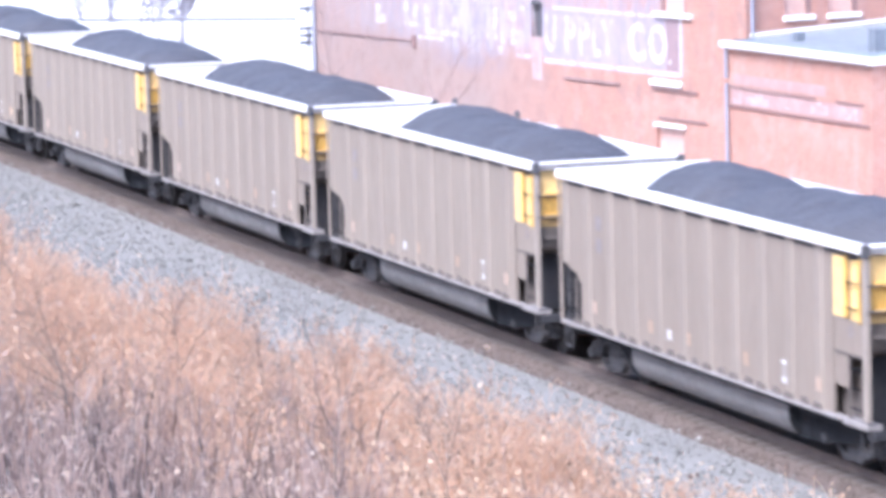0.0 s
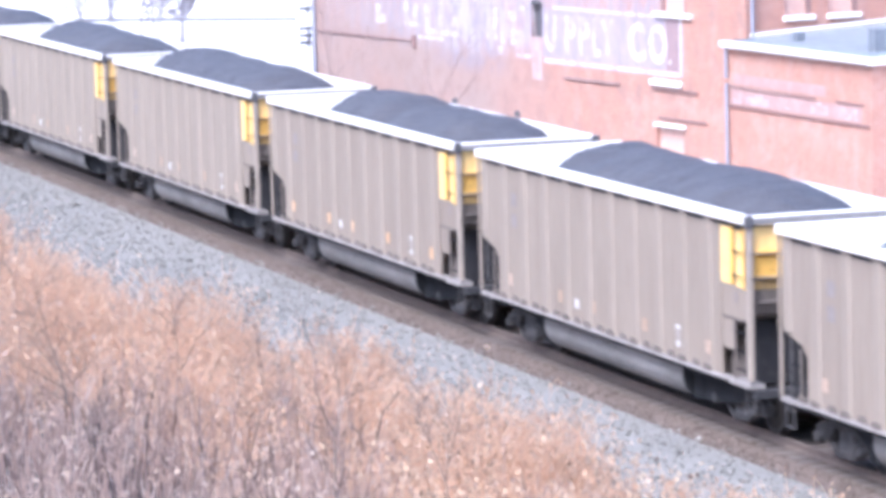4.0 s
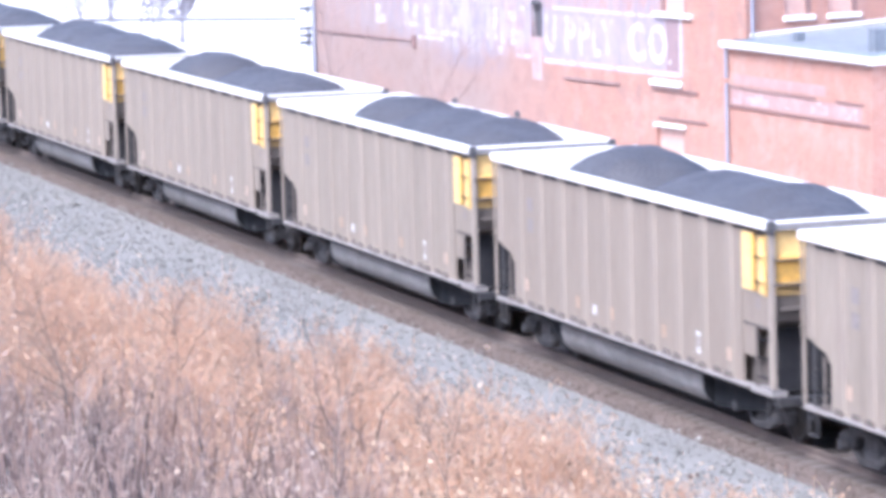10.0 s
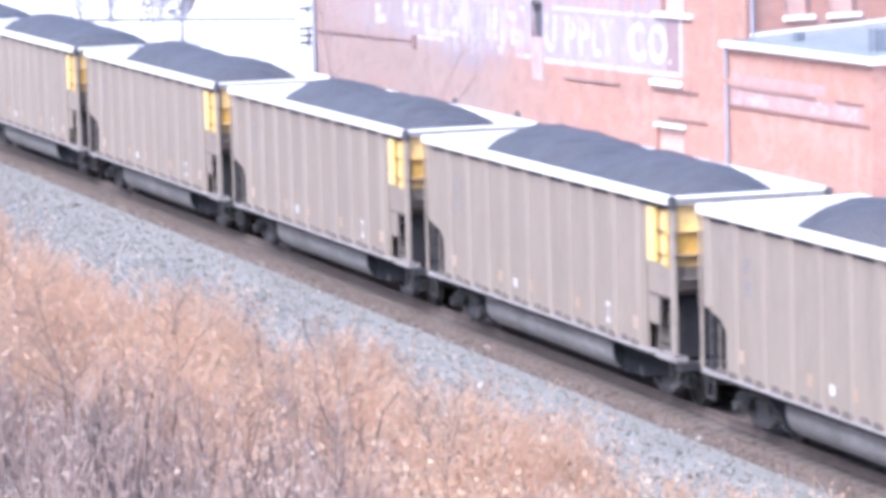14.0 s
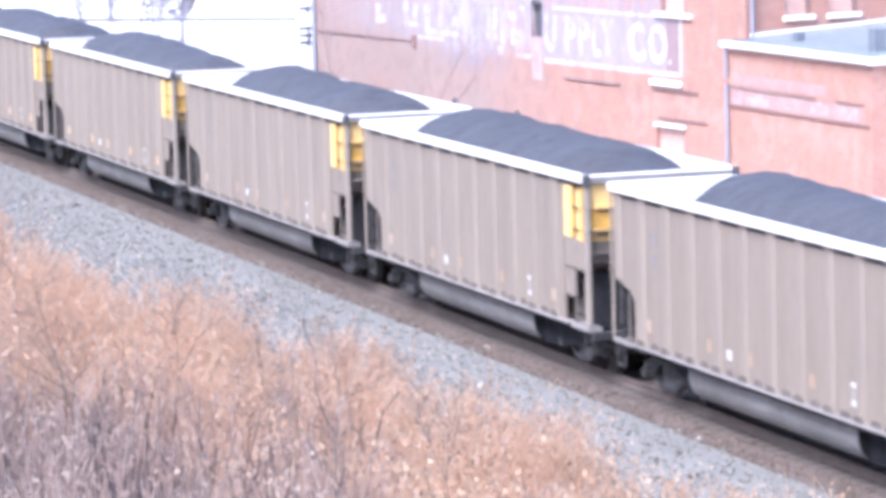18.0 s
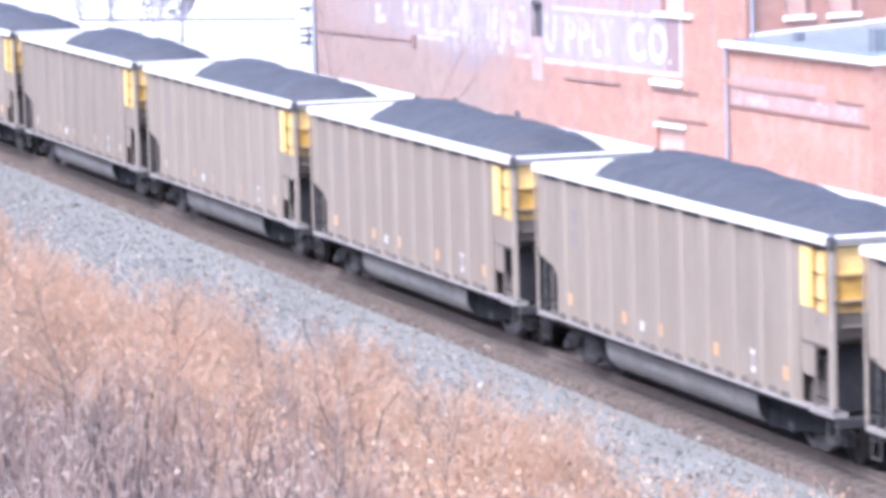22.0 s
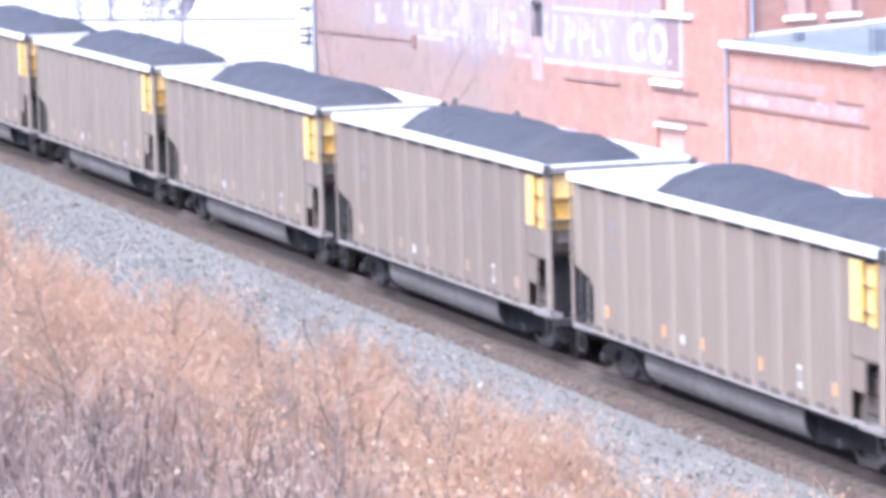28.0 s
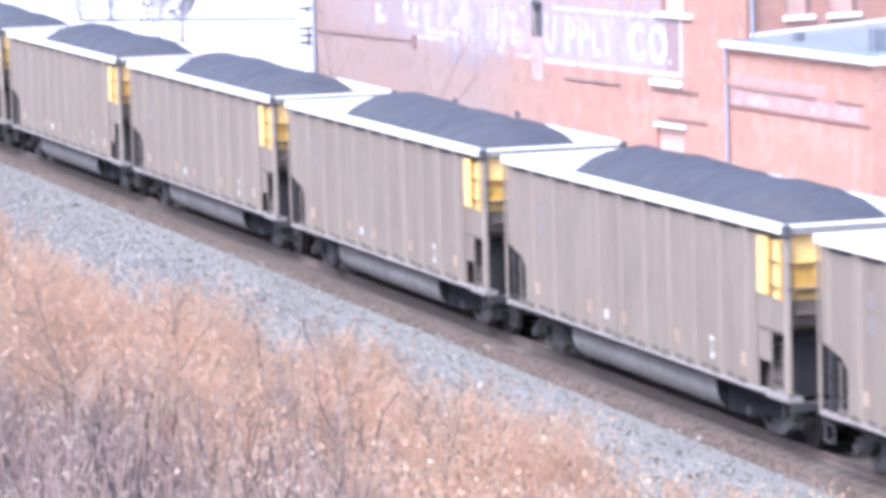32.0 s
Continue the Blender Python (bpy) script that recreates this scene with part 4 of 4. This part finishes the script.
# dips in the heaps: (place, depth, width); hoppers not named carry an even heap
DIPS = {0: [(-0.6, 0.10, 1.0), (3.5, 0.06, 1.0)], -1: [(0.5, 0.08, 1.5)], -2: [(0.8, 0.10, 0.9)], 2: [(4.5, 0.12, 2.0)], 3: [(0.2, 0.05, 0.9)],
        6: [(-0.5, 0.1, 1.0)], 7: [(0.8, 0.12, 0.9)], 8: [(-0.6, 0.75, 1.0), (2.6, 0.12, 1.8)], 9: [(-0.2, 0.30, 0.8), (3.5, 0.08, 0.8)],
        10: [(-0.9, 0.8, 0.95), (2.4, 0.12, 1.8)], 13: [(0.6, 0.20, 0.8)], 16: [(2.8, 0.07, 0.8)], 17: [(-0.2, 0.18, 1.0)], 14: [(-2.2, 0.08, 0.7)]}
# where the heap sinks below the rim at the tail end of each load
REAR = {17: -2.6, 16: -1.9, 15: -3.1, 14: -2.6, 13: -2.4, 12: -3.6, 11: -2.2, 10: -2.9, 9: -1.4, 8: -2.9, 7: -3.3, 6: -2.8, 5: -3.1, 4: -3.65, 3: -3.2,
        2: -4.0, 1: -2.94, 0: -2.7, -1: -2.0, -2: -2.8, -3: -2.6, -4: -3.1, -5: -3.3}


def make_coal(k):
    """The heaped load of one hopper, in the hopper's own space."""
    xs, ys = np.linspace(-7.24, 7.24, 105), np.linspace(-1.495, 1.495, 25)
    gx, gy = np.meshgrid(xs, ys, indexing="ij")
    rear = REAR.get(k, -2.8) - 0.6
    d = np.maximum(0, rear - gx)
    c = 0.46 - 0.64 * (np.sqrt(d * d + 0.16) - 0.4)
    d = np.maximum(0, gx - 4.6)
    c = c - 0.24 * (np.sqrt(d * d + 0.25) - 0.5)
    c = c - 0.05 * np.clip((gx + 1.8) / 2.6, 0, 1)
    for at, deep, wide in DIPS.get(k, []):
        c = c - deep * np.exp(-((gx - at) / wide) ** 2)
    z = 4.03 + c - 0.64 * np.abs(gy / 1.495) ** 2.3
    for i in range(gx.shape[0]):
        for j in range(gx.shape[1]):
            p_ = Vector((gx[i, j] * 0.8 + 31.7 * k, gy[i, j] * 0.8, 0))
            z[i, j] += 0.07 * noise.noise(p_) + 0.04 * noise.noise(p_ * 3.1) + 0.022 * noise.noise(p_ * 9.0)
    z = np.maximum(z, 2.55)
    n, m = gx.shape
    top = np.stack([gx, gy, z], -1).reshape(-1, 3)
    rim = [i * m for i in range(n)] + [(n - 1) * m + j for j in range(1, m)] + [i * m + m - 1 for i in range(n - 2, -1, -1)] + [j for j in range(m - 2, 0, -1)]
    low = top[rim].copy()
    low[:, 2] = 2.4
    i, j = np.meshgrid(np.arange(n - 1), np.arange(m - 1), indexing="ij")
    a = (i * m + j).ravel()
    f = [np.stack([a, a + m, a + m + 1, a + 1], -1)]
    r, b = np.array(rim), len(top) + np.arange(len(rim))
    f.append(np.stack([r, np.roll(r, -1), np.roll(b, -1), b], -1)[:, ::-1])
    me = soup("coal", np.concatenate([top, low]), np.concatenate(f), COAL)
    me.polygons.foreach_set("use_smooth", np.ones(len(me.polygons), dtype=bool))
    label = "uneven dark coal heap sunk between two humps" if DIPS.get(k, [(0, 0, 0)])[0][1] > 0.17 else "long dark heap of coal in a hopper"
    return tagged(new("coal_load", me), label, "coal heap", group="coal loads")


def make_train():
    plain, bright = make_hopper(False, TAN, TAN_RIB), make_hopper(True, TAN, TAN_RIB)
    grimy = make_hopper(False, TAN_GRIMY, RIB_GRIMY)
    cars, used = {}, set()
    for k in range(FIRST, LAST + 1):
        proto = bright if k in (1, 2, -2, 13) else grimy if k < 0 else plain
        if proto in used:
            cars[k] = copy_thing(proto, pose(middle(k, 0), 0, 0))
        else:
            cars[k] = proto
            used.add(proto)
            proto.matrix_basis = pose(middle(k, 0), 0, 0)
    return cars, {k: make_coal(k) for k in cars}


CARS, COALS = make_train()


# ---------------------------------------------------------------- plants
def twigs(p0, p1, r0, r1):
    """Three-sided tapered twigs from arrays of ends and radii."""
    n = len(p0)
    d = p1 - p0
    d = d / np.maximum(np.linalg.norm(d, axis=1, keepdims=True), 1e-6)
    ref = np.where(np.abs(d[:, 2:3]) > 0.9, np.array([[1.0, 0, 0]]), np.array([[0, 0, 1.0]]))
    u = np.cross(d, ref)
    u /= np.linalg.norm(u, axis=1, keepdims=True)
    w = np.cross(d, u)
    rings = []
    for p, r in ((p0, r0), (p1, r1)):
        for a in (0.0, 2.094, 4.189):
            rings.append(p + (u * math.cos(a) + w * math.sin(a)) * r[:, None])
    v = np.stack(rings, 1).reshape(-1, 3)
    q = np.array([(0, 1, 4, 3), (1, 2, 5, 4), (2, 0, 3, 5)])
    f = (q[None] + 6 * np.arange(n)[:, None, None]).reshape(-1, 4)
    return v, f


def brush_edge(x):
    """Where the thicket ends towards the track."""
    return np.interp(x, [-130, -104, -100, -93, -87, -82, -79.5, -75.5, -71.5, -68.2, -66, -60, -54], [-6.8, -7.2, -7.0, -7.2, -6.9, -5.9, -5.2, -4.6, -4.7, -5.2, -5.2, -4.6, -4.5])


def weed_line(x):
    """Where the tan shrubs give way to grey weeds, up the bank."""
    return np.interp(x, [-130, -90, -72, -69.5, -64, -58, -44], [-16, -15, -13.2, -11.2, -9.3, -9.0, -9.0])


def make_brush(name, n, y_near, y_far, height, spread, seed, material, label, seeds, leaf, thick=1.0, weeds=False):
    rng = np.random.default_rng(seed)
    x = rng.uniform(-128, -44, n * 2)
    y = rng.uniform(y_near, y_far, n * 2)
    clump = np.sin(x * 1.3 + 2 * np.sin(y * 0.9)) + np.sin(y * 1.7 + x * 0.6) + 0.8 * np.sin(x * 0.37 + 1.0)
    edge = brush_edge(x) + 0.22 * np.sin(x * 2.1) + 0.25 * np.sin(x * 5.3) + rng.normal(0, 0.25, n * 2)
    keep = (y < edge) & (rng.random(n * 2) < 0.6 + 0.16 * clump)
    line = weed_line(x) + 0.9 * np.sin(x * 0.7 + y) + rng.normal(0, 0.8, n * 2)
    keep &= (y < line + 0.5) if weeds else (y > line - 0.5)
    # only the ground that lies before the view is thick with stalks
    az = np.degrees(np.arctan2(y + 28.68, -x))
    keep &= (az > 10.0) & (az < 26.5)
    x, y = x[keep][:n], y[keep][:n]
    n = len(x)
    clump = clump[keep][:n]
    z = ground_height(y) - 0.05
    h = height * rng.uniform(0.55, 1.1, n) * (1 + 0.13 * clump)
    h = h * np.clip(0.55 + (edge[keep][:n] - y) / 2.6, 0.55, 1.0)
    lean = rng.normal(0, 0.16, (n, 2)) * h[:, None]
    base = np.stack([x, y, z], -1)
    tip = base + np.concatenate([lean, h[:, None]], 1)
    mid = base * 0.45 + tip * 0.55 + np.concatenate([rng.normal(0, 0.05, (n, 2)), np.zeros((n, 1))], 1)
    r = rng.uniform(0.008, 0.015, n) * thick
    P0, P1, R0, R1 = [base, mid], [mid, tip], [r, r * 0.8], [r * 0.8, r * 0.35]
    ends = [tip]
    for _ in range(spread):
        t = rng.uniform(0.35, 0.98, n)[:, None]
        s0 = np.where(t < 0.55, base + (mid - base) * t / 0.55, mid + (tip - mid) * (t - 0.55) / 0.45)
        a = rng.uniform(0, 6.283, n)
        ln = rng.uniform(0.15, 0.5, n) * h * 0.5
        s1 = s0 + np.stack([np.cos(a) * ln * 0.6, np.sin(a) * ln * 0.6, ln * rng.uniform(0.3, 1.0, n)], -1)
        P0.append(s0), P1.append(s1), R0.append(r * 0.55), R1.append(r * 0.3)
        ends.append(s1)
    v, f = twigs(np.concatenate(P0), np.concatenate(P1), np.concatenate(R0), np.concatenate(R1))
    me = soup(name, v, f, material)
    tagged(new(name, me), label, "brush", kind="stuff")
    # dry leaves and seed heads on the twigs
    e = np.concatenate(ends)
    pick = rng.random(len(e)) < seeds
    e = e[pick] + rng.normal(0, 0.03, (pick.sum(), 3))
    m = len(e)
    s = rng.gamma(3, 0.008, m) + 0.010
    q = rng.normal(0, 1, (m, 2, 3))
    q /= np.linalg.norm(q, axis=2, keepdims=True)
    a, b = q[:, 0] * s[:, None], q[:, 1] * s[:, None] * 0.7
    v = np.stack([e - a, e - b, e + a, e + b + 0.3 * a], 1).reshape(-1, 3)
    f = np.array([(0, 1, 2), (0, 2, 3)])
    f = (f[None] + 4 * np.arange(m)[:, None, None]).reshape(-1, 3)
    tagged(new(name + "_leaves", soup(name + "_leaves", v, f, leaf)), "small curled dry leaves and seed heads on the brush", "dry leaves", kind="stuff")


def grow(rng, p, d, length, r, depth, out):
    """Collect the segments of a bare branch and its twigs."""
    steps = 3
    for i in range(steps):
        q = [p[a] + d[a] * length / steps for a in range(3)]
        out.append((p, q, r * (1 - i * 0.2), r * (1 - (i + 1) * 0.2)))
        if depth:
            for _ in range(2 if i else 1):
                nd = [d[a] + rng.gauss(0, 0.55) for a in range(3)]
                nd[2] = abs(nd[2]) * 0.7 + 0.15
                ln = math.sqrt(sum(c * c for c in nd))
                grow(rng, q, [c / ln for c in nd], length * rng.uniform(0.45, 0.68), r * 0.5, depth - 1, out)
        d = [d[a] + rng.gauss(0, 0.10) for a in range(3)]
        p = q
    return out


def make_bare_tree(name, x, y, z, height, lean, r, seed, label, material, depth=3, least=0.0):
    rng = random.Random(seed)
    tree = thing(name, label, "tree" if height > 3 else "sapling", pose(x, y, z))
    segs = grow(rng, [0, 0, 0], [lean[0], lean[1], 1.0], height, r, depth, [])
    segs = [(a, b, max(ra, least), max(rb, least)) for a, b, ra, rb in segs]
    big = [s for s in segs if s[2] >= r * 0.55]
    small = [s for s in segs if s[2] < r * 0.55]
    bm = bm_()
    for a, b, ra, rb in big:
        tube(bm, a, b, ra, rb, 8)
    part("trunk", bm, material, tree)
    v, f = twigs(*(np.array([s[i] for s in small], float) for i in range(4)))
    part("crown", soup("crown", v, f, material), material, tree)
    return tree


make_brush("dry_brush", 8500, -16.0, -4.0, 1.8, 13, 21, STALK_TAN, "rust-tan leafless shrubs along the gravel", 0.9, LEAF_TAN, 0.85)
make_brush("dry_weeds", 5400, -21.0, -7.9, 1.75, 5, 22, STALK_GREY, "grey-brown dry weed stalks on the bank", 0.5, LEAF_PALE, 1.9, True)
make_brush("dead_stems", 380, -21.0, -7.9, 1.6, 3, 23, STEM_DARK, "dead dark stems among the grey weeds", 0.2, DARK_LEAF, 2.6, True)


def make_shrubs():
    """Taller single shrubs whose dark stems stand out of the thicket."""
    rnd = random.Random(77)
    spots = [(-84.0, -11.0), (-79.5, -12.5), (-74.0, -12.0), (-68.5, -10.8), (-66.0, -10.2), (-64.0, -9.6), (-70.5, -9.0), (-72.5, -7.4), (-63.0, -11.6),
             (-61.0, -8.6), (-91.0, -9.6), (-88.0, -12.6), (-76.5, -9.2), (-59.5, -11.0), (-66.5, -13.2), (-71.5, -14.2), (-77.0, -15.0), (-62.0, -14.6)]
    for i, (x, y) in enumerate(spots):
        t = make_bare_tree("bare_shrub", x, y, float(ground_height(y)) - 0.05, rnd.uniform(1.5, 2.1), (rnd.gauss(0, 0.12), rnd.gauss(0, 0.12)), 0.022, 100 + i, "leafless dark-stemmed shrub in dry brush", BARK, 3)
        tagged(t, category="shrub", group="shrubs in the brush")


def strew_leaves(name, n, seed, xs, ys, heights, size, material, label):
    """Curled leaves and seed heads that hang in the thicket and catch the light."""
    rng = np.random.default_rng(seed)
    x, y = rng.uniform(*xs, n), rng.uniform(*ys, n)
    keep = y < brush_edge(x) + 0.3
    x, y = x[keep], y[keep]
    n = len(x)
    e = np.stack([x, y, ground_height(y) + rng.uniform(*heights, n)], -1)
    half = np.minimum(rng.gamma(3, 0.3 * size, n) + 0.6 * size, 2.6 * size)
    q = rng.normal(0, 1, (n, 2, 3))
    q /= np.linalg.norm(q, axis=2, keepdims=True)
    a, b = q[:, 0] * half[:, None], q[:, 1] * half[:, None] * 0.8
    v = np.stack([e - a, e - b, e + a, e + b + 0.3 * a], 1).reshape(-1, 3)
    f = np.array([(0, 1, 2), (0, 2, 3)])
    f = (f[None] + 4 * np.arange(n)[:, None, None]).reshape(-1, 3)
    tagged(new(name, soup(name, v, f, material)), label, "dry leaves", kind="stuff")


make_shrubs()
strew_leaves("seed_heads", 8000, 5, (-112, -50), (-19, -5), (1.0, 2.0), 0.023, SEED, "bleached pale seed heads over the brush")
strew_leaves("broad_leaves", 1500, 6, (-69, -55), (-10.5, -5.2), (0.7, 1.8), 0.028, BROAD_LEAF, "broad bleached yellow leaves in the thicket")
strew_leaves("withered_leaves", 300, 7, (-76, -55), (-11, -5.2), (0.7, 1.8), 0.030, DARK_LEAF, "withered dark brown leaves in the thicket")


# ---------------------------------------------------------------- beyond the train
def make_far_side():
    for i, (x, y, h, r) in enumerate(((-183.0, 18.75, 1.8, 0.15), (-182.4, 17.45, 2.0, 0.06), (-194.3, 20.2, 2.2, 0.09), (-188.0, 16.4, 1.7, 0.05), (-190.0, 15.4, 1.5, 0.05), (-186.0, 17.5, 1.9, 0.08))):
        t = make_bare_tree("bare_tree", x, y, -0.5, h, (0.03, 0.05), r, 40 + i, "pale leafless tree on the white lot", PALE_BARK, 3 if i else 4, 0.02)
        tagged(t, group="trees on the lot")
    spots = ((-98.4, 4.5, 3.7, (-0.62, 0.0), 0.06, 12), (-110.6, 4.5, 4.1, (-0.02, 0.0), 0.045, 15), (-103.5, 4.8, 3.3, (0.1, 0.0), 0.03, 19))
    for x, y, h, lean, r, seed in spots:
        t = make_bare_tree("bare_sapling", x, y, -0.45, h, lean, r, seed, "thin leafless sapling before a brick wall", SAPLING_BARK, 2, 0.012)
        tagged(t, category="sapling", group="saplings by the wall")
    fence = thing("pipe_fence", "grey steel pipe fence round the lot", "fence", pose(0, 0, 0))
    a, b = Vector((-184.2, 13.3, 0.9)), Vector((-177.1, 22.7, 0.9))
    part("fence_rail", tube(bm_(), a, b, 0.08, seg=8), FENCE, fence)
    post = mesh_of(tube(bm_(), (0, 0, -1.5), (0, 0, 0.05), 0.035, seg=8), "post", STEEL_PALE)
    for k in range(6):
        q = a.lerp(b, k / 5)
        part("post", post, STEEL_PALE, fence, at=pose(q.x, q.y, q.z))


def make_poles():
    mast = thing("signal_mast", "white steel mast with dark brackets", "mast", pose(-130.0, 9.45, -0.5))
    part("pole", tube(bm_(), (0, 0, 0), (0, 0, 8.5), 0.07, 0.06, 10), STEEL_PALE, mast)
    part("conduit", tube(bm_(), (0, -0.28, 0), (0, -0.28, 4.9), 0.03, seg=8), STEEL_PALE, mast, "pale cable conduit")
    for z in (3.50, 3.74, 3.98, 4.66):
        part("bracket", box(bm_(), -0.14, 0.14, -0.30, 0.14, z, z + 0.10, 0.01), DARK_VOID, mast, "dark steel bracket")
    for x, y, top in ((-98.12, 4.0, 3.56), (-93.26, 4.0, 3.58)):
        p_ = thing("marker_post", "dark capped post behind the track", "post", pose(x, y, -0.45), group="marker posts")
        part("shaft", tube(bm_(), (0, 0, 0), (0, 0, top + 0.40), 0.05, seg=8), BARK, p_)
        part("cap", tube(bm_(), (0, 0, top + 0.40), (0, 0, top + 0.52), 0.085, 0.06, 10), DARK_VOID, p_, "dark metal cap")


make_far_side()
make_poles()
make_stones("gravel", 19000, 11, (-1.40, -7.7), 0.012, STONES, "loose grey crushed stone beside the track")
make_stones("brown_stones", 7000, 12, (-1.15, -1.52), 0.011, BROWN_STONES, "dusty brown stones on the ballast shoulder")
make_ties(TRACK)


# ---------------------------------------------------------------- movement
def motions():
    times = [float(t) for t in range(0, 33, 2)]
    for k in CARS:
        rows = [(t, pose(middle(k, t), 0, 0)) for t in times]
        walk(CARS[k], rows)
        walk(COALS[k], rows)
    wheels = [o for k in CARS for o in CARS[k].children_recursive if o.name.startswith("wheelset")]
    rows = [(i / 30.0, pose(0, 0, 0, 0, math.degrees(run(i / 30.0) / 0.457), 0)) for i in range(0, 961)]
    walk(wheels[0], rows)
    first = wheels[0].animation_data
    for w in wheels[1:]:
        w.rotation_mode = "QUATERNION"
        own = w.animation_data_create()
        own.action = first.action
        own.action_slot = first.action_slot


motions()
